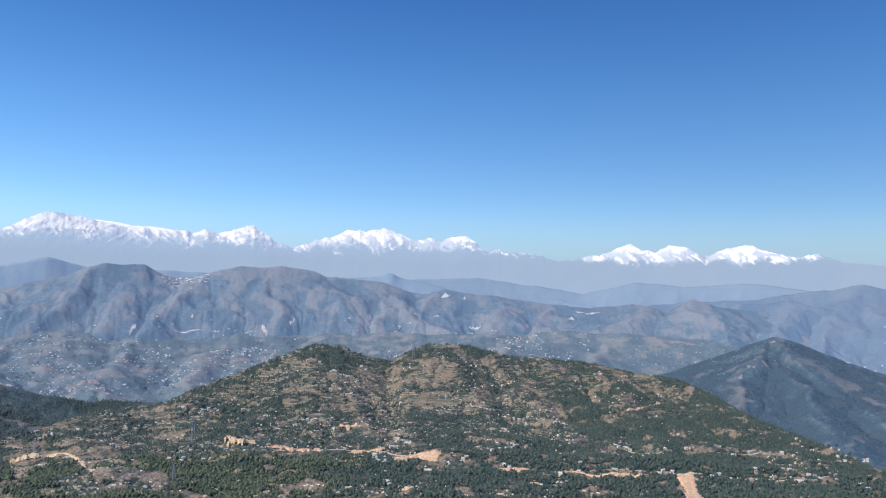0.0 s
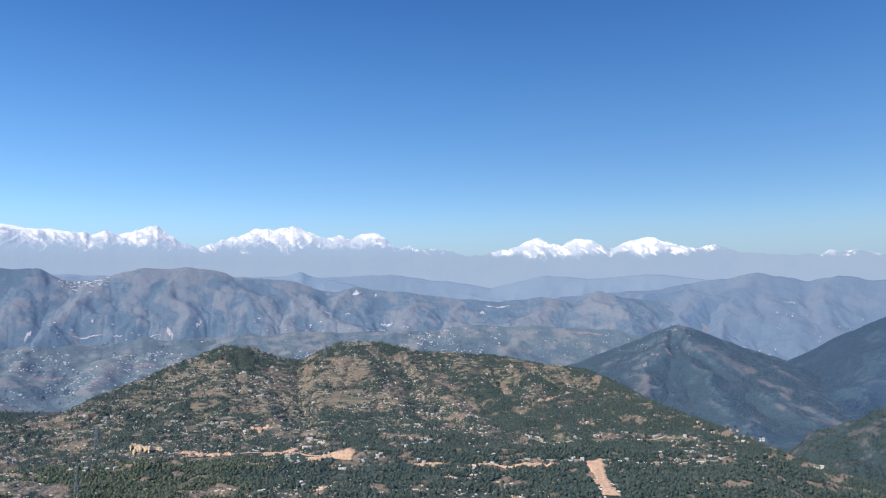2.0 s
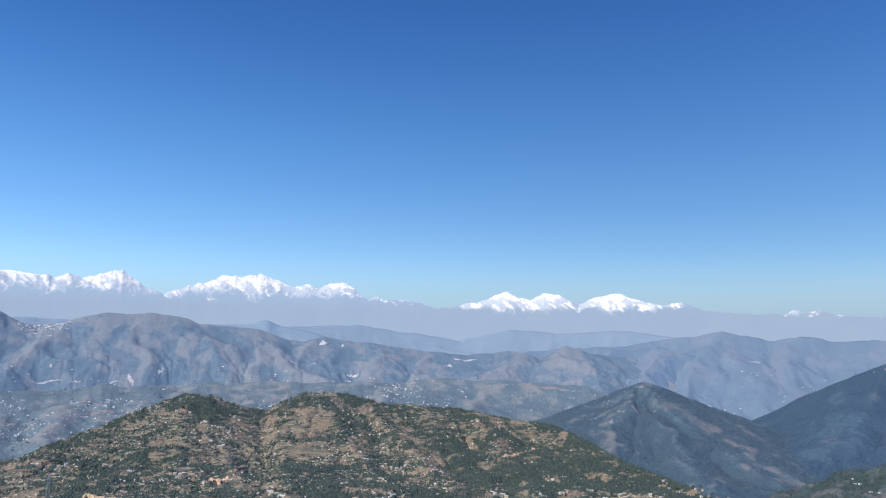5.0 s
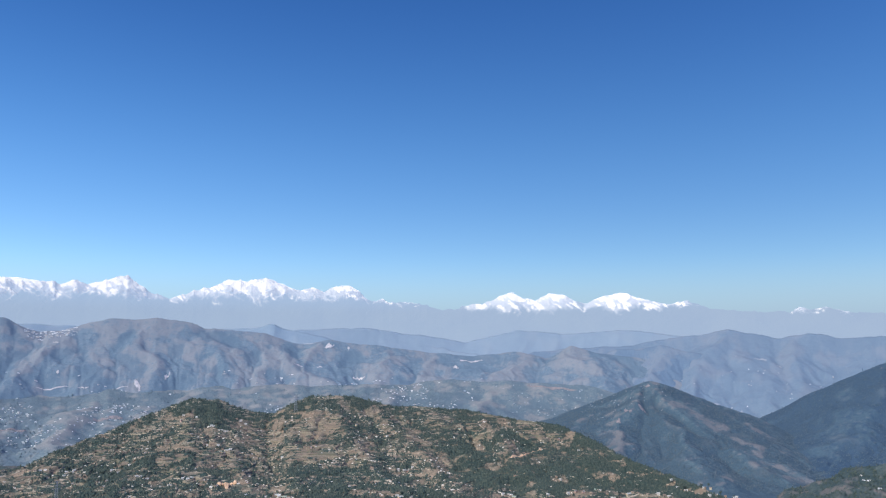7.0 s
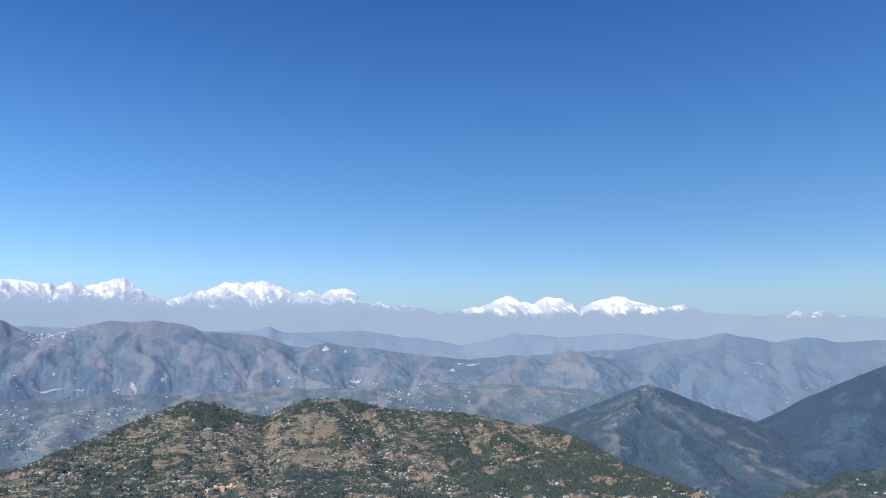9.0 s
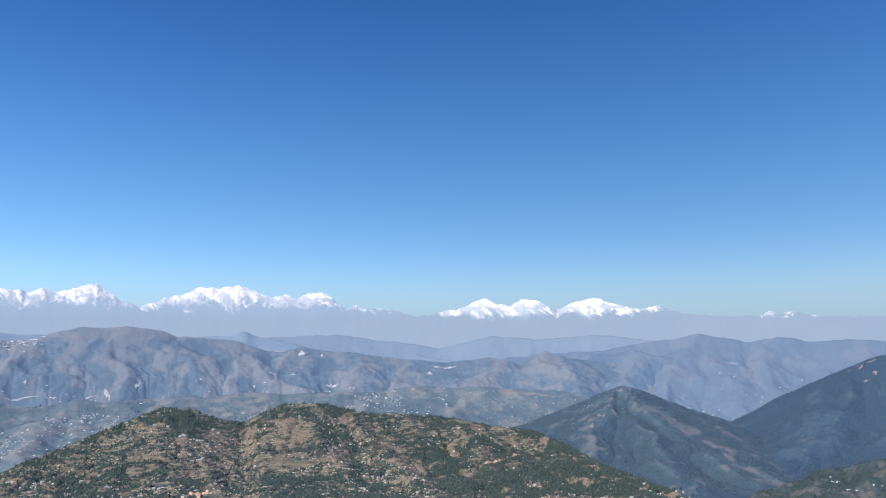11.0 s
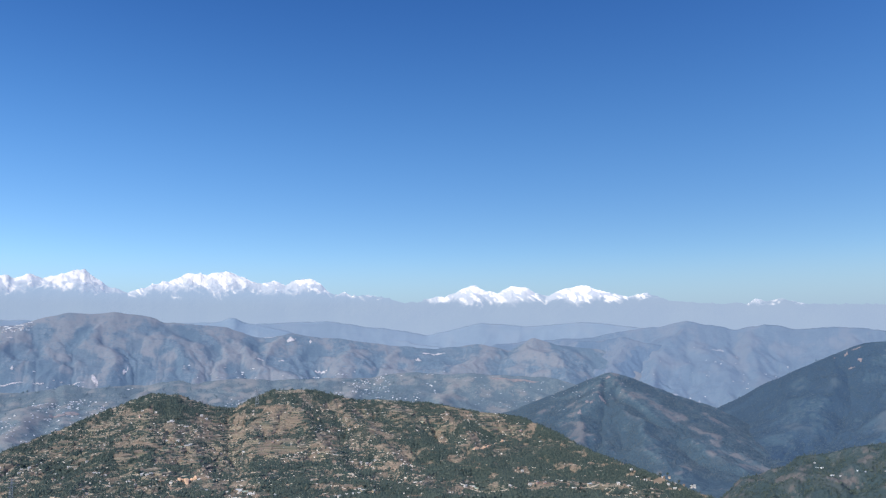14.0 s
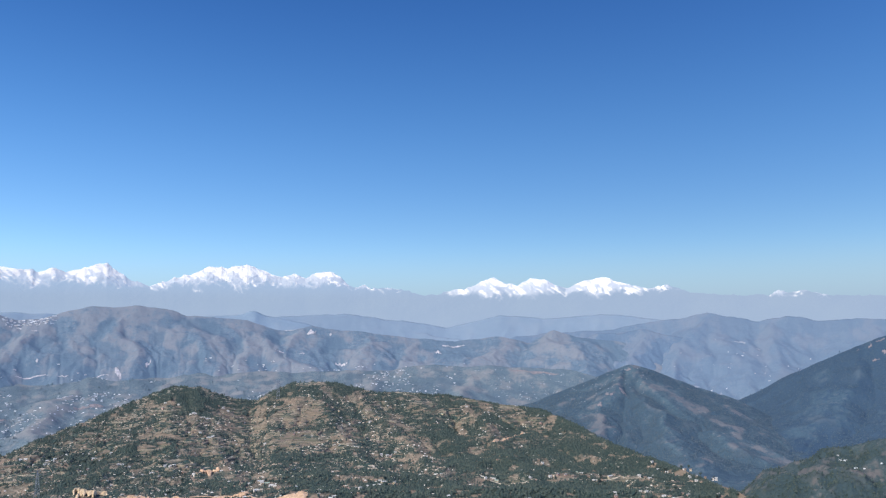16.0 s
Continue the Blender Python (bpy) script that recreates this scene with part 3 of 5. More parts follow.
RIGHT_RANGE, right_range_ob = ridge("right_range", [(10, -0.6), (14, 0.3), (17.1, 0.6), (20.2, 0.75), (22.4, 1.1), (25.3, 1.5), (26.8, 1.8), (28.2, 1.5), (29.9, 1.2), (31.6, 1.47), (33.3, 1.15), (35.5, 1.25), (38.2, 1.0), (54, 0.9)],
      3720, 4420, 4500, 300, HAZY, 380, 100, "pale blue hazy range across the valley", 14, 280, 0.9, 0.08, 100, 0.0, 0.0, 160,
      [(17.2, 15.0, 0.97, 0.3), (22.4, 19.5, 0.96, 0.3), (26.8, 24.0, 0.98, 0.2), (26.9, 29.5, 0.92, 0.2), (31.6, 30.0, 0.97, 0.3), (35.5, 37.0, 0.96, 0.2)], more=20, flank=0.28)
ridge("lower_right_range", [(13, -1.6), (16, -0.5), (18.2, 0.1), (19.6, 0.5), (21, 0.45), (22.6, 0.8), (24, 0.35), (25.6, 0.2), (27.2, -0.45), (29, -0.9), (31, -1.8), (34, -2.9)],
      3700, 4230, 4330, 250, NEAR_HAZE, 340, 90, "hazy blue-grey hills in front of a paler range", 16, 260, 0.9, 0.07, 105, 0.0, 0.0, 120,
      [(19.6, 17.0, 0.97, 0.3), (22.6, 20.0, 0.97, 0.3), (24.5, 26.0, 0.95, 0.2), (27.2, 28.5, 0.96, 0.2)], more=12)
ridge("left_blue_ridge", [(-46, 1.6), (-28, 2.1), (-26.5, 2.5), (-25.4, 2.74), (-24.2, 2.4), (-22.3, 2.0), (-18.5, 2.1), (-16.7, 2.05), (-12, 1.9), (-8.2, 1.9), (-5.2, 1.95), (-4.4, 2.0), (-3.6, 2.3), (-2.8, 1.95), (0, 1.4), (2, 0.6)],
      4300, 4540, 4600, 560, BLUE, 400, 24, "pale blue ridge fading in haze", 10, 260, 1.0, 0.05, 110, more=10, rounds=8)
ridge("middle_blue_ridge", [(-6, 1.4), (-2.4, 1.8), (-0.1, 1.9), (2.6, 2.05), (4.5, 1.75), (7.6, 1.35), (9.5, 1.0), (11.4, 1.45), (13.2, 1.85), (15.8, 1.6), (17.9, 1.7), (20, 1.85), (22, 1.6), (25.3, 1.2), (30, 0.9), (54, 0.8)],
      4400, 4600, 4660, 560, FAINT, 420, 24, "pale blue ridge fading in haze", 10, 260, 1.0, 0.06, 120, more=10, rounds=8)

# ---- snow mountains ----


def snow_massif(name, keys, line, label, seed, na):
    """A massif with a sharp crest and ribs cut by water and ice: snow above an uneven line, painted haze glow below and
    between.
    """
    u = np.concatenate([np.linspace(0, 0.45, 6), np.linspace(0.48, 1.0, 64)])
    if not isinstance(line, list):
        line = [(keys[0][0], line), (keys[-1][0], line)]
    r_foot, r_crest = 4640, 4860
    az, r, x, y = polar(keys[0][0], keys[-1][0], na, r_foot + u * (r_crest - r_foot))
    s = u[None, :] + 0 * az
    line = along(line, az)
    sharp = np.interp(az, [k[0] for k in keys], [k[1] for k in keys])
    ec = 0.3 * along(keys, az) + 0.7 * sharp + 0.07 * fbm(az * 100, 0 * az, 60, 5, seed, True)
    el = 0.4 + (ec - 0.4) * s ** 1.1
    z = EYE_Z + r * np.tan(np.radians(el))
    lat = np.radians(az) * r_crest + 22 * fbm(az * 85, el * 85, 110, 3, seed + 6)
    high = r_crest * np.radians(el)

    def ribs(size, k):
        """Ribs that run down to both sides."""
        return np.maximum(fbm(lat + 1.3 * high, (lat - 1.3 * high) / 3.5, size, 4, seed + k, True), fbm(lat - 1.1 * high, (lat + 1.1 * high) / 3.5, size, 4, seed + k + 1, True))

    body = np.clip(5 * (1 - s), 0, 1) * smooth(0.45, 0.6, s)
    z = z + (11 * ribs(60, 1) + 5 * ribs(24, 11)) * body
    z, wet = carve(z, radians(keys[-1][0] - keys[0][0]) * r_crest / na, 1.6, (s > 0.999) | (s < 0.46), 4, 0.03, 0.08)
    el = np.degrees(np.arctan2(z - EYE_Z, r))
    rib = ribs(52, 21)
    edge = el - line + 0.26 * fbm(lat, high, 120, 4, seed + 3) + 0.30 * (rib - 0.7) + 0.10 * fbm(lat, high, 16, 3, seed + 9)
    snow = smooth(-0.12, 0.30, edge)
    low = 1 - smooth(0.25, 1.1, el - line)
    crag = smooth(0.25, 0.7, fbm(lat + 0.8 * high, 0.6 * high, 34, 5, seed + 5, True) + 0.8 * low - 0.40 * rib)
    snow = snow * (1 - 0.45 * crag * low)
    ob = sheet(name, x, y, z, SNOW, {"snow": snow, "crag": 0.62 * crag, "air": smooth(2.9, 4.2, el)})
    return tagged(ob, label, "mountain", "snow mountains on the skyline")


snow_massif("snow_mountain", [(-46, 3.2), (-36, 3.6), (-31, 3.9), (-28.1, 4.27), (-27.5, 4.55), (-26.3, 5.3), (-25.2, 5.5), (-24, 5.4), (-22.9, 5.2), (-21.2, 4.85), (-20.2, 4.9), (-18.9, 4.7), (-17.2, 4.75), (-16.6, 4.55),
                              (-16.1, 4.95), (-15.2, 4.6), (-13.9, 5.0), (-13.3, 5.25), (-12.8, 5.25), (-12.3, 4.8), (-11.3, 4.2), (-10.2, 3.8)], 3.86, "long snow mountain with a sharp eastern peak above haze", 200, 640)
snow_massif("snow_mountain", [(-10.2, 3.8), (-9.2, 4.15), (-8.7, 4.4), (-7.5, 4.7), (-6.5, 5.2), (-5.2, 5.1), (-4.6, 5.2), (-4.1, 5.4), (-3.3, 5.0), (-1.7, 4.5), (-0.9, 4.7), (-0.2, 4.4),
                              (0.6, 4.8), (1.6, 4.85), (2.2, 4.5), (2.6, 4.05), (3.4, 3.8), (3.7, 4.0), (4.3, 3.75), (5.3, 3.8), (6.8, 3.55), (8, 3.2)], [(-10.2, 3.55), (-8.5, 3.66), (-6, 3.84), (2.4, 3.86), (3.2, 3.68), (5.4, 3.68), (6.5, 3.8), (8, 3.8)], "broad snow mountain with a flat white crest", 200, 440)
snow_massif("snow_mountain", [(8, 3.2), (8.7, 3.25), (9.7, 3.6), (10.3, 3.7), (10.6, 3.55), (11.6, 4.0), (12.8, 4.4), (13.6, 3.95), (14.3, 3.85), (15.2, 4.35), (16.2, 4.2), (17.1, 3.75), (17.8, 3.55),
                              (18.6, 4.0), (20.4, 4.3), (20.9, 4.05), (21.7, 3.8), (23.1, 3.45), (24.2, 3.7), (25.5, 3.2), (28, 2.9), (30.5, 2.85), (31.1, 3.12), (31.7, 2.9), (32.7, 3.06), (33.4, 2.88), (34, 2.7), (40, 2.5), (54, 2.3)],
            [(8, 3.36), (12, 3.28), (22.5, 3.14), (24.0, 3.26), (26.0, 3.8), (29, 3.8), (30.3, 2.82), (34, 2.82), (35.5, 3.3), (54, 3.3)], "low chain of small snow peaks above haze", 200, 720)

# ---- helpers for things on the slopes ----


def hill_point(az, r):
    return hill_surface(az, r)[:3]


def seen_from_lookout(surface, az, el, r0, r1):
    """Range at which the bearing az and the angle el from the viewpoint first meet a slope."""
    r = np.linspace(r0, r1, 1400)
    z = surface(np.full_like(r, az), r)[2]
    up = np.degrees(np.arctan2(z - EYE_Z, r))
    return float(r[int(np.argmax(up >= el))]) if up.max() >= el else float(r[int(np.argmax(up))])


def joined(name, verts, faces, mat, smooth_faces=False):
    me = bpy.data.meshes.new(name)
    me.from_pydata(verts, [], faces)
    me.materials.append(mat)
    if smooth_faces:
        me.polygons.foreach_set("use_smooth", [True] * len(me.polygons))
    me.update()
    return me


def part(name, bm, mat, parent, label=""):
    """One mesh under a thing or a part."""
    me = bpy.data.meshes.new(name)
    bm.to_mesh(me)
    bm.free()
    me.materials.append(mat)
    ob = new(name, me)
    ob.parent = parent
    return tagged(ob, label)


def box(bm, x0, y0, z0, x1, y1, z1):
    v = [bm.verts.new(p) for p in ((x0, y0, z0), (x1, y0, z0), (x1, y1, z0), (x0, y1, z0), (x0, y0, z1), (x1, y0, z1), (x1, y1, z1), (x0, y1, z1))]
    for q in ((3, 2, 1, 0), (4, 5, 6, 7), (0, 1, 5, 4), (1, 2, 6, 5), (2, 3, 7, 6), (3, 0, 4, 7)):
        bm.faces.new([v[i] for i in q])


def bar(bm, a, b, w):
    """A square bar from a to b."""
    a, b = Vector(a), Vector(b)
    d = (b - a).normalized()
    side = d.cross(Vector((0, 0, 1)) if abs(d.z) < 0.9 else Vector((1, 0, 0))).normalized()
    top = d.cross(side)
    ends = [[bm.verts.new(p + (side * i + top * j) * w / 2) for i, j in ((-1, -1), (1, -1), (1, 1), (-1, 1))] for p in (a, b)]
    for k in range(4):
        bm.faces.new((ends[0][k], ends[0][(k + 1) % 4], ends[1][(k + 1) % 4], ends[1][k]))
    bm.faces.new(ends[0][::-1])
    bm.faces.new(ends[1])


# ---- bare earth: road cuts, quarries, slips ----
OCHRE = plain_material("ochre_earth", (0.52, 0.38, 0.23), (0.80, 0.63, 0.42), 0.2, 0.95, 1.2)
ORANGE = plain_material("orange_earth", (0.50, 0.32, 0.20), (0.80, 0.55, 0.37), 0.16, 0.95, 0.5)
TAN = plain_material("tan_bare_slope", (0.26, 0.20, 0.15), (0.34, 0.27, 0.20), 0.12, 0.95, 0.8)
PALE = plain_material("pale_rock_slip", (0.66, 0.64, 0.66), (0.40, 0.40, 0.45), 0.11, 0.95, 0.5)
PINK = plain_material("pinkish_rock_cut", (0.30, 0.26, 0.27), (0.22, 0.21, 0.24), 0.08, 0.95, 0.5)
# pale ground with the valley's blue haze painted into its colour
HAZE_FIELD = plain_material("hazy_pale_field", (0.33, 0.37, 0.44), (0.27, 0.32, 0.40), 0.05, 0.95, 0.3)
BARE_SPOTS = []


def bare_patch(name, surface, az, r, width, depth, rise, mat, label, owner, seed, lean=0.0, ragged=0.5, lift=0.5, streak=0.0, reach=0.3):
    """A ragged sheet of bare earth that follows the slope, with its bank standing proud by rise."""
    cx, cy = r * math.sin(radians(az)), r * math.cos(radians(az))
    n, m = max(10, min(80, int(width / 0.9))), max(10, min(60, int(depth / 1.0)))
    uu, vv = np.meshgrid(np.linspace(-1, 1, n), np.linspace(-1, 1, m), indexing="ij")
    lat = uu * width / 2 + lean * vv * depth / 2
    rad = vv * depth / 2
    sa_, ca_ = math.sin(radians(az)), math.cos(radians(az))
    x, y = cx + lat * ca_ + rad * sa_, cy - lat * sa_ + rad * ca_
    rr_, aa_ = np.hypot(x, y), np.degrees(np.arctan2(x, y))
    z = surface(aa_, rr_)[2]
    top = 0.30 + 0.40 * fbm(lat, 0 * lat, max(6.0, 0.22 * width), 4, seed) * ragged
    low = -0.10 - reach * ragged * np.maximum(0.3 + fbm(lat, 0 * lat + 40, max(5.0, 0.2 * width), 3, seed + 2) * (1 + streak), 0.3 if reach > 1 else 0.0)
    ends = np.clip(5 * (1 - np.abs(uu)), 0, 1)
    edge = np.minimum(top * ends - vv, vv - low * ends) + 0.12 * fbm(lat, rad, 5.0, 3, seed + 3)
    edge = np.minimum(2.5 * edge + 0.12, 4 * (1 - np.maximum(np.abs(uu), np.abs(vv))))
    z = z + lift + rise * smooth(-1, -0.3, vv) * (1 - smooth(0.35, 1.0, vv)) * smooth(0.0, 0.8, edge) + 0.08 * rise * fbm(x, y, 6, 3, seed + 1)
    keep = edge > 0.12
    idx = -np.ones(keep.shape, int)
    quad_ok = keep[:-1, :-1] & keep[1:, :-1] & keep[1:, 1:] & keep[:-1, 1:]
    used = np.zeros_like(keep)
    for di, dj in ((0, 0), (1, 0), (1, 1), (0, 1)):
        used[di:n - 1 + di, dj:m - 1 + dj] |= quad_ok
    best, seen = np.zeros_like(quad_ok), np.zeros_like(quad_ok)  # the largest piece alone
    for start in zip(*np.nonzero(quad_ok)):
        if seen[start]:
            continue
        seen[start], heap, member = True, [start], []
        while heap:
            i_, j_ = heap.pop()
            member.append((i_, j_))
            for q in ((i_ + 1, j_), (i_ - 1, j_), (i_, j_ + 1), (i_, j_ - 1)):
                if 0 <= q[0] < n - 1 and 0 <= q[1] < m - 1 and quad_ok[q] and not seen[q]:
                    seen[q] = True
                    heap.append(q)
        if len(member) > best.sum():
            best[:] = False
            best[tuple(np.array(member).T)] = True
    quad_ok = best
    used[:] = False
    for di, dj in ((0, 0), (1, 0), (1, 1), (0, 1)):
        used[di:n - 1 + di, dj:m - 1 + dj] |= quad_ok
    idx[used] = np.arange(used.sum())
    verts = np.stack([x, y, z], -1)[used].tolist()
    ii, jj = np.nonzero(quad_ok)
    faces = np.stack([idx[ii, jj], idx[ii + 1, jj], idx[ii + 1, jj + 1], idx[ii, jj + 1]], -1).tolist()
    if not faces:
        return
    ob = new(name, joined(name, verts, faces, mat, True))
    ob.parent = owner
    tagged(ob, label)
    BARE_SPOTS.append((cx, cy, width * 0.42, depth * 0.42, az))
    return ob


EARTH_CUTS = [(-2.0, -11.85, 60, 5), (-8.7, -11.9, 40, 5), (7.0, -11.4, 40, 5), (-13.2, -8.88, 54, 37), (-14.1, -8.68, 15, 30), (-9.8, -9.44, 82, 16), (-5.6, -9.61, 87, 19), (-2.4, -9.93, 101, 16), (-10.4, -9.29, 35,
              14), (-26.0, -9.33, 59, 21), (-24.2, -9.4, 73, 15), (-23.4, -9.99, 24, 29), (-23.7, -11.07, 30, 20), (-6.2, -7.96, 32, 29), (4.5,
              -10.54, 64, 9), (10.7, -10.65, 117, 8), (-22.7, -10.39, 21, 21)]
for k, (a, e, w, h) in enumerate(EARTH_CUTS):
    if a < -22.6 and a > -25:  # the winding road takes these
        continue
    r = seen_from_lookout(hill_point, a, e - 0.2, 1150, 2700)
    if k in (3, 4, 9, 10, 11, 12, 16):
        bare_patch("earth_cut", hill_point, a, r, w * 1.2, h * (8.0 if k == 3 else 4.6), min(h * 0.35, 9), OCHRE, "bright yellow bare earth of a hillside cut", hill, 300 + k, 0.0, 0.5, 0.4, 0.0, 0.5)
    else:
        bare_patch("earth_cut", hill_point, a, r, w * 1.5, h * 3.6, min(h * 0.35, 5), ORANGE, "orange bare earth bank along the road", hill, 300 + k, 0.0, 1.0, 0.4, 0.6, 0.8)
# ---- dirt roads, laid on the slope ----


def dirt_road(points, width, mat, label, name="dirt_road", lift=0.8):
    """A ribbon along points given as bearing and angle from the viewpoint."""
    ps = []
    for a, e in points:
        r = seen_from_lookout(hill_point, a, e, 1150, 2700)
        ps.append((r * math.sin(radians(a)), r * math.cos(radians(a))))
    ps = np.array(ps)
    d = np.concatenate([[0], np.cumsum(np.hypot(*np.diff(ps, axis=0).T))])
    q = np.arange(0, d[-1], 4.0)
    x, y = np.interp(q, d, ps[:, 0]), np.interp(q, d, ps[:, 1])
    k = np.ones(9) / 9
    x, y = (np.convolve(np.pad(v, 4, mode="edge"), k, "valid") for v in (x, y))
    tx, ty = np.gradient(x), np.gradient(y)
    n = np.hypot(tx, ty) + 1e-6
    w = width / 2 * (1 + 0.35 * fbm(x, y, 30, 3, 44) + (0.35 * fbm(x, y, 9, 2, 46) if width > 20 else 0))
    verts = []
    sides = np.linspace(-1, 1, max(4, int(width / 2.5)))
    for side in sides:
        px_, py_ = x - ty / n * w * side, y + tx / n * w * side
        pz_ = hill_surface(np.degrees(np.arctan2(px_, py_)), np.hypot(px_, py_))[2] + (lift * (1 + 0.12 * fbm(px_, py_, 12, 3, 45)) if abs(side) < 1 else 0.2)
        verts += list(zip(px_.tolist(), py_.tolist(), pz_.tolist()))
    m = len(x)
    faces = [(i + m * j, i + 1 + m * j, i + 1 + m * (j + 1), i + m * (j + 1)) for j in range(len(sides) - 1) for i in range(m - 1)]
    road = new(name, joined(name, verts, faces, mat, True))
    road.parent = hill
    tagged(road, label)
    for px_, py_ in zip(x, y):
        BARE_SPOTS.append((px_, py_, width * 0.6, width * 0.9, 0.0))


DUST = plain_material("pale_road_dust", (0.42, 0.36, 0.28), (0.52, 0.46, 0.38), 0.3, 0.95)
dirt_road([(-25.05, -9.42), (-24.37, -9.29), (-23.47, -9.44), (-22.87, -9.95), (-22.2, -10.55)], 7, OCHRE, "bright yellow winding dirt road")
dirt_road([(7.88, -10.85), (10.67, -10.55), (15.39, -10.42), (17.85, -10.53), (20.91, -10.36), (24.17, -10.17), (27.57, -9.9)], 3.2, DUST, "pale dirt road through the villages")
dirt_road([(12.44, -6.74), (13.24, -6.48), (13.97, -6.23), (14.62, -5.99)], 8, ORANGE, "pinkish dirt track cut across the slope")
dirt_road([(-11.27, -9.53), (-8.3, -9.6), (-5.28, -9.61), (-2.99, -9.94), (-0.3, -10.2)], 6, ORANGE, "orange dirt road along the cut")
dirt_road([(12.14, -9.11), (15.04, -9.06), (17.86, -8.93), (20.59, -8.88), (23.23, -8.67), (25.76, -8.96)], 2.6, DUST, "pale dirt road between houses")

dirt_road([(16.15, -10.45), (16.3, -10.9), (16.55, -11.4), (16.9, -12.0), (17.3, -12.8)], 23, ORANGE, "long orange landslide scar below the road", "landslide", 2.2)

RANGE_SCARS = [(-17.6, 1.60, 60, 10), (-16.5, 1.64, 70, 9), (-18.4, 1.36, 30, 22), (-16.8, 0.97, 40, 12), (-16.6, -0.96, 37, 48), (-17.6, -1.48, 59, 19), (-20.2, -1.61,
               43, 59), (-15.3, -1.87, 107, 32), (-13.0, -1.85, 321, 13), (-12.0, -1.62, 48, 70), (-10.2, -1.22, 37, 54), (-16.9, -1.88, 187, 11),
               (0.2, 0.7, 91, 59), (1.5, 0.61, 54, 48), (-1.3, 0.91, 161, 11), (2.3, -1.46, 80, 32), (-0.5, -0.62, 80, 16), (-1.8, -0.49, 64, 16),
               (-1.0, -2.29, 161, 32), (8.8, -0.66, 70, 70), (9.9, -0.3, 161, 21), (0.7, -2.07, 187, 13)]
for k, (a, e, w, h) in enumerate(RANGE_SCARS):
    r = seen_from_lookout(FAR_RANGE, a, e, 3690, 4180)
    bare_patch("rock_slip", FAR_RANGE, a, r, w * (0.45 if h > 40 else 0.75), h * (1.6 if h > 40 else 1.2), h * 0.05, PALE, "pale rock slip on the far hillside", far_range_ob, 360 + k, 0.5 * (-1) ** k, 1.1, 1.0, 0.8)
STEEP_CUT = [(36.6, -0.15, 60, 14), (36.2, -0.5, 22, 40), (35.5, -0.72, 26, 14), (36.9, -0.8, 20, 26), (36.4, -1.3, 30, 16)]
for k, (a, e, w, h) in enumerate(STEEP_CUT):
    r = seen_from_lookout(STEEP_HILL, a, e, 3260, 3750)
    bare_patch("rock_cut", STEEP_HILL, a, r, w, h * 1.5, h * 0.1, PINK, "pinkish bare cut high on the hill", steep_hill_ob, 390 + k, 0.3, 1.1, 1.2, 0.7)
for k, (a, e, w, h) in enumerate([(20.3, -3.5, 26, 40), (19.8, -4.3, 30, 46), (21.5, -1.95, 34, 16), (21.2, -3.4, 22, 30)]):
    r = seen_from_lookout(POINTED_HILL, a, e, 2600, 3400)
    bare_patch("bare_slope", POINTED_HILL, a, r, w, h * 2, 0.5, PINK, "pale bare slope below the hilltop", pointed_hill_ob, 395 + k, -0.5, 1.1, 1.0, 0.4)
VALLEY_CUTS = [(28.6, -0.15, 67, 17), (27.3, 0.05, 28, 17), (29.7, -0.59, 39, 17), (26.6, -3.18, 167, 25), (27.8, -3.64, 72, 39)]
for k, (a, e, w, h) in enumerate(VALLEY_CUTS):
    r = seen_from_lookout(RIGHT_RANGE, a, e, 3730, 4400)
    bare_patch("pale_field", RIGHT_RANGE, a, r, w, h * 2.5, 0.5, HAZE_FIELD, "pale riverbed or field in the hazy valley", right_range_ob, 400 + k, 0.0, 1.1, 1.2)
SLOPE_FIELDS = [(-22.9, -5.04, 132, 48), (-19.0, -4.21, 110, 35), (-24.9, -4.24, 88, 22), (15.4, -2.1, 242, 18), (-13.6, -3.79, 110, 31)]
for k, (a, e, w, h) in enumerate(SLOPE_FIELDS):
    r = seen_from_lookout(VILLAGE_SLOPE, a, e, 2760, 3780)
    bare_patch("mown_field", VILLAGE_SLOPE, a, r, w, h * 2.6, 0.5, PINK, "pale brown mown field on the valley slope", village_slope_ob, 410 + k, 0.0, 1.1, 1.0)


def is_bare(x, y):
    out = np.zeros(np.shape(x), bool)
    for cx, cy, w, d, a in BARE_SPOTS:
        sa_, ca_ = math.sin(radians(a)), math.cos(radians(a))
        lat, rad = (x - cx) * ca_ - (y - cy) * sa_, (x - cx) * sa_ + (y - cy) * ca_
        out |= (np.abs(lat) < w) & (np.abs(rad) < d)
    return out


# ---- terraced fields, stacked up the hill ----
FIELD, fn, fl, fs = material("terrace_field_soil")
info, ramp = fn.new("ShaderNodeObjectInfo"), fn.new("ShaderNodeValToRGB")
for k, c in enumerate(((0.31, 0.235, 0.185), (0.17, 0.175, 0.13), (0.36, 0.30, 0.23), (0.27, 0.205, 0.17), (0.22, 0.21, 0.16), (0.42, 0.355, 0.27))):
    if k > 1:
        ramp.color_ramp.elements.new(0.5)
    ramp.color_ramp.elements[k].position, ramp.color_ramp.elements[k].color = k / 6, (*c, 1)
ramp.color_ramp.interpolation = "CONSTANT"
fl.new(info.outputs["Random"], ramp.inputs[0])
fl.new(mix(fn, fl, grain(fn, fl, 0.35), ramp.outputs[0], (0.16, 0.15, 0.11)), fs.inputs["Base Color"])
fs.inputs["Roughness"].default_value = 0.95


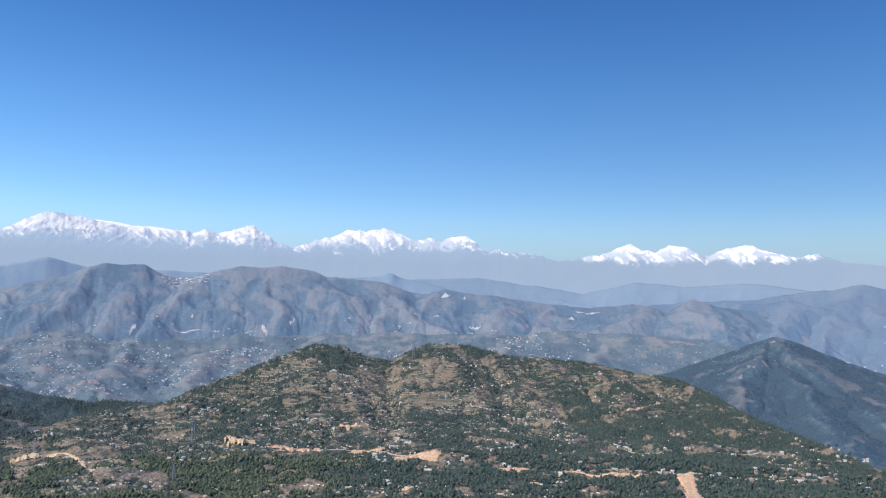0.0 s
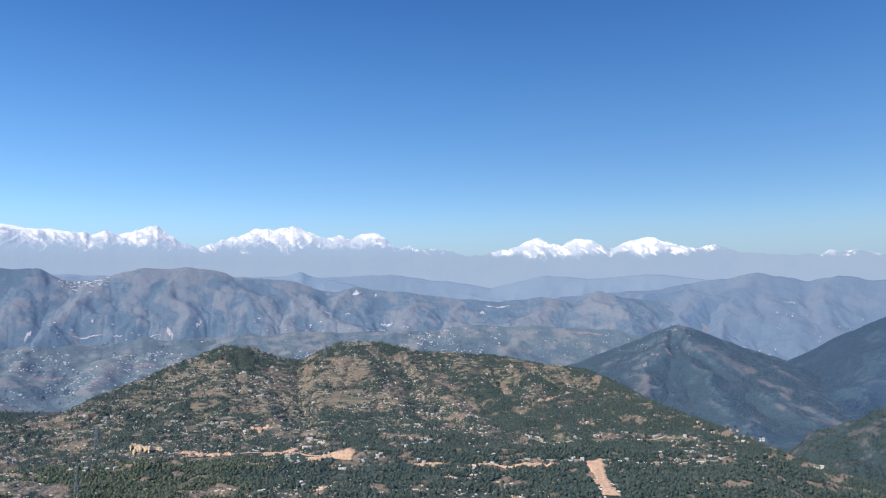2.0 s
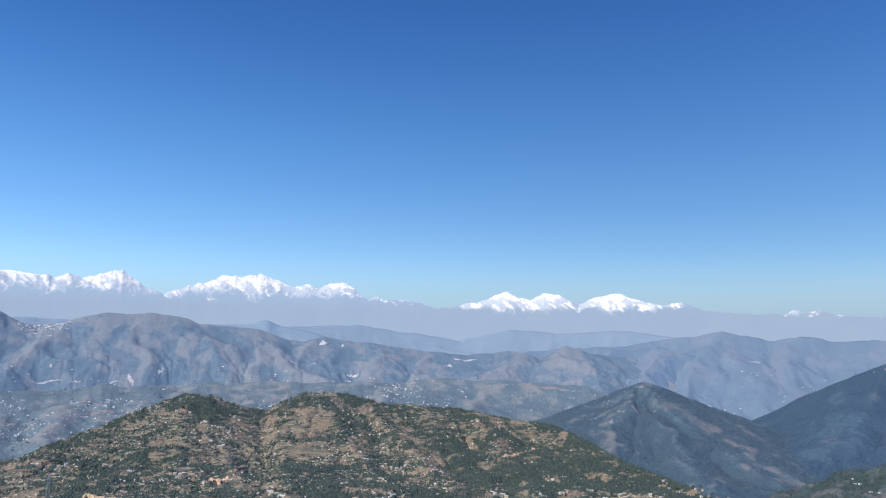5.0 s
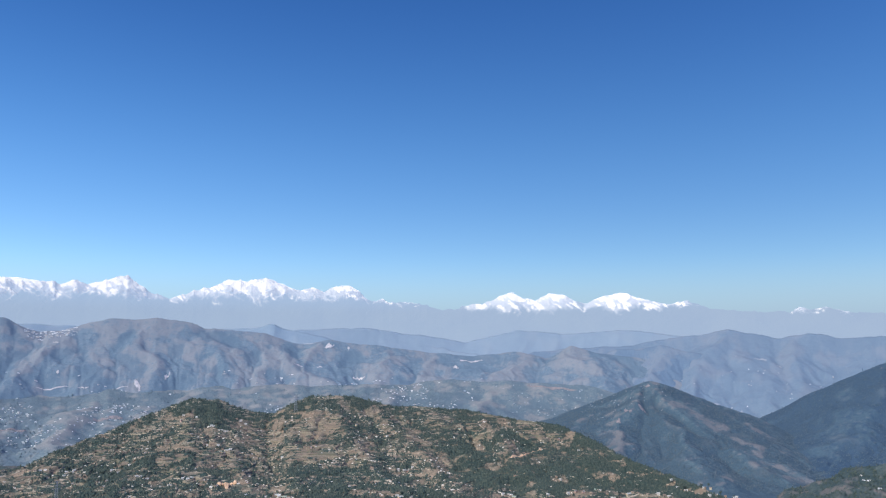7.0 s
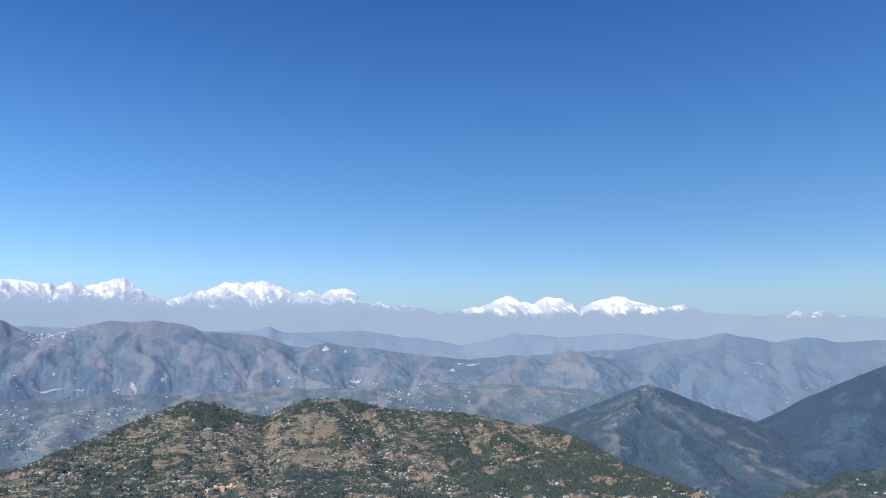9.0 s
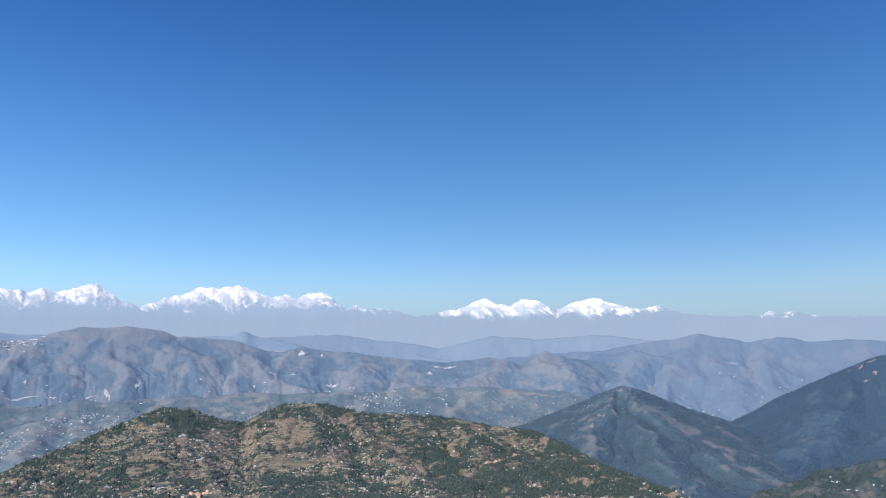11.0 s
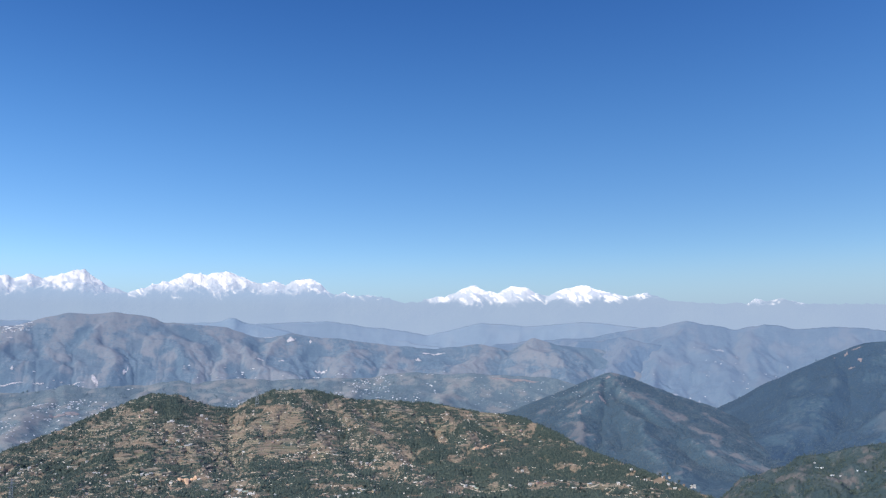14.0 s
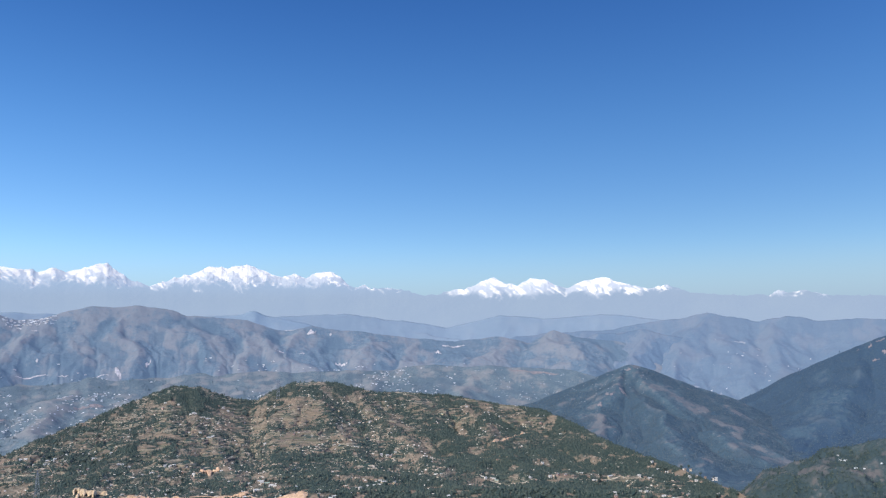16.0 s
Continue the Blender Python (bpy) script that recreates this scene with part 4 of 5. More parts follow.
def contour_range(az, r, z):
    """Range at which the smooth hillside has height z, near r."""
    for k in range(3):
        z0, z1 = hill_read(az, r)[5], hill_read(az, r + 6)[5]
        slope = np.where(np.abs(z1 - z0) < 0.5, 0.5, z1 - z0) / 6
        r = r + np.clip((z - z0) / slope, -15, 15)
    return r


STACKS = [(-502, 2299, 48), (-500, 2477, 51), (-387, 2441, 42), (-296, 2311, 47), (-255, 2232, 46), (-206, 2547, 52), (-147, 2419, 58), (-68, 2494, 68), (-16, 2368, 72), (-68, 2262, 61),
          (32, 2457, 50), (110, 2342, 48), (203, 2524, 43), (257, 2386, 49), (346, 2509, 52), (436, 2494, 51), (15, 2231, 60), (103, 2181, 37), (-587, 2427, 42), (-381, 2185, 45), (-288, 2047, 42),
          (-203, 2169, 44), (519, 2619, 36), (604, 2495, 44), (655, 2376, 42)]
dice = random.Random(5)
SHELVES = [(-690, 2180, 40), (-560, 2120, 40), (-450, 2050, 40), (-350, 1960, 40), (420, 1830, 50), (560, 1790, 50), (700, 1740, 50), (800, 1760, 40), (150, 1790, 40), (-60, 1830, 40), (300, 1620, 40), (640, 1530, 40)]
FIELDS_AT = []
for cx, cy, half in STACKS + SHELVES:
    r_mid, a_mid = math.hypot(cx, cy), math.degrees(math.atan2(cx, cy))
    z_mid = float(hill_read(a_mid, r_mid)[5])
    levels = dice.randint(6, 9) if r_mid > 2100 else dice.randint(2, 4)
    for level in range(levels):
        z0 = z_mid + (level - levels / 2) * dice.uniform(5.0, 6.2)
        pieces = dice.choice((1, 1, 2))
        left = -half * dice.uniform(0.5, 1.1)
        for piece in range(pieces):
            right = left + 2 * half / pieces * dice.uniform(0.55, 1.0)
            n = 9
            az = a_mid + np.degrees(np.linspace(left, right, n) / r_mid)
            r = contour_range(az, np.full(n, r_mid + (z0 - z_mid) * 3.2), z0)
            r = np.clip(r, np.median(r) - 18, np.median(r) + 18)
            deep = dice.uniform(9, 15) * (0.35 + 0.65 * np.sin(np.linspace(0.25, math.pi - 0.25, n))) * (1 + 0.15 * fbm(az * 900, r, 40, 2, 9))
            verts = []
            for dr, dz in ((-0.2, -4.0), (0.0, 1.1), (0.6, 1.2), (1.0, 1.0)):
                rad = r - 0.45 * deep + (deep * dr if dr > 0 else dr)
                ground_z = hill_surface(az, rad)[2]
                top = hill_surface(az, r - 0.1 * deep)[2] + dz - (0.6 if dr > 0.9 else 0.0)
                zz = np.where(dz < 0, ground_z - 2.0, np.maximum(top, ground_z + 0.35))
                verts += list(zip((rad * np.sin(np.radians(az))).tolist(), (rad * np.cos(np.radians(az))).tolist(), zz.tolist()))
            faces = [(i + n * j, i + 1 + n * j, i + 1 + n * (j + 1), i + n * (j + 1)) for j in range(3) for i in range(n - 1)]
            field = new("terrace_field", joined("terrace_field", verts, faces, FIELD))
            field.parent = hill
            FIELDS_AT.append((float(np.mean(r) * math.sin(radians(float(az[4])))), float(np.mean(r) * math.cos(radians(float(az[4])))), (right - left) / 2))
            left = right + dice.uniform(1, 8)


# ---- houses ----
GLASS = plain_material("dark_window", (0.03, 0.04, 0.05), (0.05, 0.06, 0.07), 2.0, 0.25)
WOOD = plain_material("weathered_door_wood", (0.16, 0.09, 0.05), (0.22, 0.13, 0.08), 3.0, 0.7)
WALLS = {"white": plain_material("white_plaster", (0.84, 0.80, 0.74), (0.70, 0.66, 0.60), 0.8, 0.9),
         "cream": plain_material("cream_plaster", (0.74, 0.61, 0.42), (0.60, 0.49, 0.33), 0.8, 0.9),
         "pink": plain_material("pink_plaster", (0.62, 0.42, 0.36), (0.54, 0.36, 0.31), 0.8, 0.9),
         "mud": plain_material("ochre_mud_plaster", (0.45, 0.33, 0.23), (0.38, 0.28, 0.20), 0.8, 0.95)}
ROOFS = {"tin": plain_material("pale_grey_tin", (0.74, 0.74, 0.72), (0.50, 0.50, 0.49), 0.4, 0.55),
         "rust": plain_material("rusty_tin", (0.25, 0.18, 0.15), (0.34, 0.26, 0.21), 0.6, 0.7),
         "concrete": plain_material("grey_concrete", (0.46, 0.45, 0.43), (0.36, 0.35, 0.34), 0.7, 0.9),
         "green": plain_material("pale_green_tin", (0.42, 0.52, 0.42), (0.36, 0.45, 0.37), 0.6, 0.5)}


def house(w, d, storeys, wall, roof, gable, label):
    """A hill house on its base: walls on a plinth that runs into the slope, a pitched or flat roof, door and windows."""
    w, d = 0.88 * w, 0.88 * d
    root = tagged(new("house"), label, "house", "houses of the hill villages")
    h = 2.2 * storeys
    bm = bmesh.new()
    box(bm, -w / 2, -d / 2, -4.0, w / 2, d / 2, h)
    if gable:
        top = 0.28 * d
        for sx in (-1, 1):
            v = [bm.verts.new(p) for p in ((sx * w / 2, -d / 2, h), (sx * w / 2, d / 2, h), (sx * w / 2, 0, h + top))]
            bm.faces.new(v if sx > 0 else v[::-1])
    part("wall", bm, WALLS[wall], root)
    bm = bmesh.new()
    if gable:
        o, t = 0.5, 0.12
        for sy in (-1, 1):
            p = [(-w / 2 - o, sy * (d / 2 + o), h - 0.28 * o * 2), (w / 2 + o, sy * (d / 2 + o), h - 0.28 * o * 2), (w / 2 + o, 0, h + top), (-w / 2 - o, 0, h + top)]
            low = [bm.verts.new(q) for q in p]
            high = [bm.verts.new((q[0], q[1], q[2] + t)) for q in p]
            bm.faces.new(high if sy < 0 else high[::-1])
            bm.faces.new(low[::-1] if sy < 0 else low)
            for i in range(4):
                bm.faces.new((low[i], low[(i + 1) % 4], high[(i + 1) % 4], high[i]))
    else:
        box(bm, -w / 2 - 0.3, -d / 2 - 0.3, h, w / 2 + 0.3, d / 2 + 0.3, h + 0.2)
        for a, b, c, e in ((-w / 2 - 0.3, -d / 2 - 0.3, w / 2 + 0.3, -d / 2 - 0.1), (-w / 2 - 0.3, d / 2 + 0.1, w / 2 + 0.3, d / 2 + 0.3),
                           (-w / 2 - 0.3, -d / 2 - 0.1, -w / 2 - 0.1, d / 2 + 0.1), (w / 2 + 0.1, -d / 2 - 0.1, w / 2 + 0.3, d / 2 + 0.1)):
            box(bm, a, b, h + 0.2, c, e, h + 0.9)
        box(bm, w * 0.1, 0, h + 0.2, w * 0.4, d * 0.4, h + 2.3)
    part("roof", bm, ROOFS[roof], root)
    bm = bmesh.new()
    box(bm, -0.5, -d / 2 - 0.06, 0, 0.5, -d / 2 + 0.02, 2.0)
    part("door", bm, WOOD, root)
    for k in range(storeys):
        for x in (-0.32 * w, 0.32 * w) + ((0.0,) if k else ()):
            bm = bmesh.new()
            box(bm, x - 0.6, -d / 2 - 0.05, 2.3 * k + 0.9, x + 0.6, -d / 2 + 0.02, 2.3 * k + 2.1)
            part("window", bm, GLASS, root)
    return root


KINDS = [house(7.0, 4.6, 2, "white", "tin", True, "white two-storey house with a grey tin gable roof"),
         house(6.2, 4.4, 1, "mud", "rust", True, "low ochre mud house with a rusty roof"),
         house(6.0, 5.5, 3, "cream", "concrete", False, "cream three-storey concrete house with a flat roof"),
         house(15, 5.5, 1, "cream", "tin", True, "long cream school-like building with a tin roof"),
         house(6.5, 5, 2, "pink", "concrete", False, "pink two-storey concrete house with a flat roof"),
         house(7.5, 4.8, 1, "white", "tin", True, "small white house with a tin roof"),
         house(12, 5.5, 1, "cream", "green", True, "long low building with a pale green roof"),
         house(6.5, 4.6, 1, "cream", "rust", True, "cream low house with a rusty gable roof")]
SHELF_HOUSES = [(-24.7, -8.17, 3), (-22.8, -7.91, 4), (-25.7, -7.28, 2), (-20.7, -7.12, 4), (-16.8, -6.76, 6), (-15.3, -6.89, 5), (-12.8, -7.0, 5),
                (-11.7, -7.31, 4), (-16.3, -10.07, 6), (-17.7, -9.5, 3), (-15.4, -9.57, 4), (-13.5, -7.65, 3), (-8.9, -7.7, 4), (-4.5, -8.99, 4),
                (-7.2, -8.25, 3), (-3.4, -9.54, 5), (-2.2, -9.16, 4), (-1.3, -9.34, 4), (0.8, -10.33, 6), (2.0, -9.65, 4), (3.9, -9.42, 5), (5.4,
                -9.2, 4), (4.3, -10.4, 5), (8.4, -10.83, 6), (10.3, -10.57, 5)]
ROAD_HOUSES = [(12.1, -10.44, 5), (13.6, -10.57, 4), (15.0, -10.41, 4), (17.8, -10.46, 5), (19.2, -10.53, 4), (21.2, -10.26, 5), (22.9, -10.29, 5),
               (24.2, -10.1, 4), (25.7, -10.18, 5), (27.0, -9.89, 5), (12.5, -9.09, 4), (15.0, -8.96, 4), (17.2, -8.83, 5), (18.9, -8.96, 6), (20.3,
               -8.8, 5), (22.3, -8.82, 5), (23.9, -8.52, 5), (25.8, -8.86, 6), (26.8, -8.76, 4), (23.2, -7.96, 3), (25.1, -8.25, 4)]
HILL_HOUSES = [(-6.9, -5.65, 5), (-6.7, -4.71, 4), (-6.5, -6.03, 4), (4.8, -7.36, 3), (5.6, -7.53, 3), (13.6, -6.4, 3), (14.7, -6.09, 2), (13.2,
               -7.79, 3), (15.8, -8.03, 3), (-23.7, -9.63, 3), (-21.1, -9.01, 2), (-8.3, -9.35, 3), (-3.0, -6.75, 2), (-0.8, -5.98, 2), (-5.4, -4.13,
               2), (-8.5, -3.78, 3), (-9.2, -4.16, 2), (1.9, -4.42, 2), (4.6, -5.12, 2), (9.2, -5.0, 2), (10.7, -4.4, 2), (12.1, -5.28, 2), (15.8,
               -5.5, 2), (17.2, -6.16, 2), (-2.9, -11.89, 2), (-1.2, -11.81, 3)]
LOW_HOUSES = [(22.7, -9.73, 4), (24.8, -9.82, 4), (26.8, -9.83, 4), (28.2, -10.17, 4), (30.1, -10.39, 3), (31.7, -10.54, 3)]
dice = random.Random(11)
taken, used_kind = [], set()
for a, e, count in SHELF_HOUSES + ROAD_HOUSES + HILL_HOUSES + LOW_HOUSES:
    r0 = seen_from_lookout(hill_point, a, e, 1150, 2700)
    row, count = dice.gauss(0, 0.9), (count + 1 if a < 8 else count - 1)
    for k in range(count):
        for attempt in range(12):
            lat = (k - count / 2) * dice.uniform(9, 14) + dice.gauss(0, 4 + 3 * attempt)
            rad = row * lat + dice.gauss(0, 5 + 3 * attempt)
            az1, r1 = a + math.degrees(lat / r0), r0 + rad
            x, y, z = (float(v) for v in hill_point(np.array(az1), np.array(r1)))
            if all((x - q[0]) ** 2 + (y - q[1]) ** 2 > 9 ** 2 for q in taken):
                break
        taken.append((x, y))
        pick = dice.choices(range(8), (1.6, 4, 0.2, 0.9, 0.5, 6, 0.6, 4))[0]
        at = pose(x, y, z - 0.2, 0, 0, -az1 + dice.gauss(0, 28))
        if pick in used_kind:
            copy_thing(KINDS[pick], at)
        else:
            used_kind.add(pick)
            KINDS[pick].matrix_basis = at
house_at = np.array(taken)


def far_houses(name, surface, count, az0, az1, r0, r1, seed, label, size=1.0, clump=0.0, mat=None):
    """Tiny far houses, walls and pitched roofs, joined."""
    rng = np.random.default_rng(seed)
    verts, faces = [], []
    az_, r_ = rng.uniform(az0, az1, 8 * count), rng.uniform(r0, r1, 8 * count)
    px_, py_, pz_ = surface(az_, r_)[:3]
    rows = np.abs(fbm(px_, py_, 120, 2, seed + 1)) < 0.09  # many stand in rows along the paths
    good = np.nonzero((fbm(px_, py_, 170, 3, seed) > clump + rng.normal(0, 0.15, 8 * count)) & (rows | (rng.uniform(0, 1, 8 * count) < 0.22)))[0][:count]
    for i_ in good:
        az, x, y, z = float(az_[i_]), float(px_[i_]), float(py_[i_]), float(pz_[i_])
        w, d, h, t = rng.uniform(3.5, 10) * size, rng.uniform(3, 4.2) * size, rng.uniform(1.0, 2.1) * size, rng.normal(0, 0.35) - radians(az)
        c, s_ = math.cos(t), math.sin(t)
        n = len(verts)
        for px, py, pz in ((-1, -1, -0.5), (1, -1, -0.5), (1, 1, -0.5), (-1, 1, -0.5), (-1, -1, 1), (1, -1, 1), (1, 1, 1), (-1, 1, 1), (-1, 0, 1.45), (1, 0, 1.45)):
            lx, ly = px * w / 2, py * d / 2
            verts.append((x + lx * c - ly * s_, y + lx * s_ + ly * c, z + pz * h))
        faces += [tuple(n + i for i in q) for q in ((0, 1, 5, 4), (1, 2, 6, 9, 5), (2, 3, 7, 6), (3, 0, 4, 8, 7), (4, 5, 9, 8), (6, 7, 8, 9))]
    ob = new(name, joined(name, verts, faces, mat or SPECK))
    return tagged(ob, label, "houses", kind="stuff")


def island_material(name, colours, rough=0.9):
    """Each joined piece takes one of a few colours."""
    mat, nodes, links, shader = material(name)
    geo, ramp = nodes.new("ShaderNodeNewGeometry"), nodes.new("ShaderNodeValToRGB")
    ramp.color_ramp.interpolation = "CONSTANT" if len(colours) > 3 else "LINEAR"
    while len(ramp.color_ramp.elements) < len(colours):
        ramp.color_ramp.elements.new(0.5)
    for k, c in enumerate(colours):
        ramp.color_ramp.elements[k].position = k / len(colours)
        ramp.color_ramp.elements[k].color = (*c, 1)
    links.new(geo.outputs["Random Per Island"], ramp.inputs[0])
    g = grain(nodes, links, 0.9, 3.0)
    links.new(mix(nodes, links, g, ramp.outputs[0], ramp.outputs[0]), shader.inputs["Base Color"])
    shader.inputs["Roughness"].default_value = rough
    shader.inputs["Specular IOR Level"].default_value = 0.15
    return mat


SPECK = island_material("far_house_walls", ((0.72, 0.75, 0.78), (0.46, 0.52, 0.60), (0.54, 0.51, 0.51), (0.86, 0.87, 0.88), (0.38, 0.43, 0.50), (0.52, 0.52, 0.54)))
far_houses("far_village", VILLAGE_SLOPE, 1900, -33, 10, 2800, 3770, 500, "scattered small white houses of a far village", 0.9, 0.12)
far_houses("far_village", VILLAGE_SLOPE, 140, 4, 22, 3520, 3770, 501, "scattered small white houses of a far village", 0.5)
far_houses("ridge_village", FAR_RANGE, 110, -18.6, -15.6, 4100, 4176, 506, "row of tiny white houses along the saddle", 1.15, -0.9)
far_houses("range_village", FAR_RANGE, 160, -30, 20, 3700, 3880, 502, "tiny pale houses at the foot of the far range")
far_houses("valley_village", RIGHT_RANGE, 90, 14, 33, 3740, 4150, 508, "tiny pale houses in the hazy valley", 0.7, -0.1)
far_houses("hilltop_village", POINTED_HILL, 60, 17, 23.5, 3150, 3395, 503, "tiny houses and fields near the hilltop", 0.42, -0.5)
far_houses("spur_village", ROCKY_SPUR, 30, 34, 44, 2180, 2300, 504, "small white houses on the rocky spur", 0.9, -0.3)
HAMLET = island_material("farmhouse_walls", ((0.80, 0.76, 0.68), (0.62, 0.55, 0.46), (0.48, 0.38, 0.30), (0.86, 0.83, 0.77), (0.55, 0.53, 0.50), (0.72, 0.62, 0.48)))
far_houses("terrace_hamlets", hill_point, 2200, -22, 26, 1750, 2620, 505, "small pale farmhouses scattered over the terraces", 0.6, -0.15, HAMLET)
far_houses("shelf_hamlets", hill_point, 1400, -30, 24, 1280, 1760, 507, "small pale huts and walls among the woods", 0.65, -0.05, HAMLET)

# ---- trees ----
LEAVES = island_material("dark_tree_leaves", ((0.037, 0.061, 0.060), (0.055, 0.086, 0.082), (0.086, 0.112, 0.096)))
LIGHT_LEAVES = island_material("olive_tree_leaves", ((0.046, 0.072, 0.055), (0.072, 0.104, 0.076), (0.128, 0.148, 0.100)))
BARK = plain_material("grey_brown_bark", (0.12, 0.09, 0.07), (0.17, 0.13, 0.10), 2.0, 0.95)
G_ = (1 + 5 ** 0.5) / 2
ICO = np.array([(-1, G_, 0), (1, G_, 0), (-1, -G_, 0), (1, -G_, 0), (0, -1, G_), (0, 1, G_), (0, -1, -G_), (0, 1, -G_), (G_, 0, -1), (G_, 0, 1), (-G_, 0, -1), (-G_, 0, 1)]) / 1.9
ICO_F = np.array([(0, 11, 5), (0, 5, 1), (0, 1, 7), (0, 7, 10), (0, 10, 11), (1, 5, 9), (5, 11, 4), (11, 10, 2), (10, 7, 6), (7, 1, 8), (3, 9, 4), (3, 4, 2), (3, 2, 6), (3, 6, 8), (3, 8, 9),
                  (4, 9, 5), (2, 4, 11), (6, 2, 10), (8, 6, 7), (9, 8, 1)])


SMALL = (np.array([(1, 0, 0), (-0.5, 0.87, 0), (-0.5, -0.87, 0), (0.2, 0.1, 1.0), (0.4, 0.7, 0.35), (-0.8, 0.0, 0.4), (0.3, -0.8, 0.45)]),
         np.array([(0, 4, 3), (4, 1, 3), (1, 5, 3), (5, 2, 3), (2, 6, 3), (6, 0, 3), (0, 1, 4), (1, 2, 5), (2, 0, 6)]))


TINY = (np.array([(1, 0.1, 0), (-0.1, 1, 0), (-1, -0.1, 0), (0.1, -1, 0), (0.15, 0.1, 1.1), (0.5, 0.5, 0.7)]),
        np.array([(0, 5, 4), (0, 1, 5), (5, 1, 4), (1, 2, 4), (2, 3, 4), (3, 0, 4)]))


def clumps(name, centres, radii, seed, mat, tall=1.25, ball=None):
    """Many small uneven leaf masses as one mesh."""
    rng = np.random.default_rng(seed)
    n = len(centres)
    pts, tris = ball or (ICO, ICO_F)
    m = len(pts)
    shape = pts[None] * rng.uniform(0.6, 1.35, (n, m, 1)) * radii[:, None, None]
    shape[:, :, 2] *= tall * rng.uniform(0.8, 1.3, (n, 1))
    co = (shape + centres[:, None, :]).reshape(-1, 3).astype(np.float32)
    tri = (tris[None] + m * np.arange(n)[:, None, None]).reshape(-1, 3)
    me = bpy.data.meshes.new(name)
    me.vertices.add(len(co))
    me.vertices.foreach_set("co", co.ravel())
    me.loops.add(tri.size)
    me.loops.foreach_set("vertex_index", tri.ravel().astype(np.int32))
    me.polygons.add(len(tri))
    me.polygons.foreach_set("loop_start", np.arange(0, tri.size, 3, dtype=np.int32))
    me.update(calc_edges=True)
    me.materials.append(mat)
    return me


def woods(name, count, az0, az1, r0, r1, seed, label, chance, radius=(1.8, 3.6), mat=None, ball=None):
    rng = np.random.default_rng(seed)
    az = rng.uniform(az0, az1, count * 4)
    r = np.sqrt(rng.uniform(r0 ** 2, r1 ** 2, count * 4))
    x, y, z, keep = chance(az, r, rng)
    x, y, z = x[keep][:count], y[keep][:count], z[keep][:count]
    rad = np.clip(np.exp(rng.normal(math.log(0.45 * (radius[0] + radius[1])), 0.36, len(x))), 0.8, 1.45 * radius[1])
    ob = new(name, clumps(name, np.stack([x, y, z + 0.7 * rad], -1), rad, seed + 1, mat or LEAVES, 1.45, ball))
    return tagged(ob, label, "trees", kind="stuff")


# cells of two metres that houses and field treads keep free of trees
FREE = np.ones((1800, 1000), bool)


def block(x0, x1, y0, y1):
    FREE[max(0, int((x0 + 1800) / 2)):max(0, int((x1 + 1800) / 2) + 1), max(0, int((y0 - 1000) / 2)):max(0, int((y1 - 1000) / 2) + 1)] = False


for hx_, hy_ in taken:
    block(hx_ - 3, hx_ + 3, hy_ - 5, hy_ + 3)
for cx_, cy_, w_, d_, a_ in BARE_SPOTS:
    block(cx_ - w_, cx_ + w_, cy_ - 0.8 * d_, cy_ + d_)
for fx_, fy_, fw_ in FIELDS_AT:
    block(fx_ - fw_, fx_ + fw_, fy_ - 3, fy_ + 7)


def clear_of_houses(x, y):
    return FREE[np.clip((x + 1800) / 2, 0, 1799).astype(int), np.clip((y - 1000) / 2, 0, 999).astype(int)]


def on_hill(az, r, rng):
    x, y, z, s, f, d, tr = hill_surface(az, r)
    p = np.clip(0.10 + 1.0 * f, 0, 1) * smooth(-0.7, 0.0, fbm(x, y, 24, 3, 27) + 0.5 * f) * (1 - 0.25 * tr) * (1 - 0.97 * d) * (0.8 + 0.4 * smooth(100, 400, x)) * (r < along(CREST_R, az) + 25)
    return x, y, z, (rng.uniform(0, 1, x.shape) < p) & clear_of_houses(x, y)


def on_near_spurs(az, r, rng):
    x, y, z, keep = on_hill(az, r, rng)
    return x, y, z, keep & (az + 3.5 * fbm(x, y, 90, 3, 29) + rng.normal(0, 1.2, x.shape) < -6.5)


def beyond_spurs(az, r, rng):
    x, y, z, keep = on_hill(az, r, rng)
    return x, y, z, keep & (az + 3.5 * fbm(x, y, 90, 3, 29) + rng.normal(0, 1.2, x.shape) >= -6.5)


def on_ridge(surface, thin=1.0):
    def chance(az, r, rng):
        x, y, z, f, d = surface(az, r)
        return x, y, z, rng.uniform(0, 1, x.shape) < thin * np.clip(0.1 + 0.9 * f - 0.6 * d, 0, 1)
    return chance


# leaf greens shifted to blue: distance haze painted into the far trees
HAZED_HILLSIDE_LEAVES = island_material("hazed_hillside_tree_leaves", ((0.078, 0.118, 0.156), (0.092, 0.133, 0.168), (0.110, 0.150, 0.182)))
HAZED_STEEP_LEAVES = island_material("hazed_steep_hill_tree_leaves", ((0.062, 0.108, 0.162), (0.076, 0.122, 0.174), (0.092, 0.138, 0.184)))
HAZED_VALLEY_LEAVES = island_material("hazed_valley_tree_leaves", ((0.112, 0.166, 0.206), (0.128, 0.182, 0.222), (0.150, 0.200, 0.238)))
woods("woodland", 30000, -30, 0, 1150, 1680, 600, "olive green scrub and trees on the near spurs", on_near_spurs, (1.0, 2.4), LIGHT_LEAVES, SMALL)
woods("woodland", 42000, -12, 42, 1180, 1680, 604, "dark green mixed woods below the villages", beyond_spurs, (1.2, 2.6), None, SMALL)
woods("woodland", 120000, -30, 36, 1680, 2730, 601, "dark green trees between terraces and houses", on_hill, (0.9, 2.1), None, TINY)
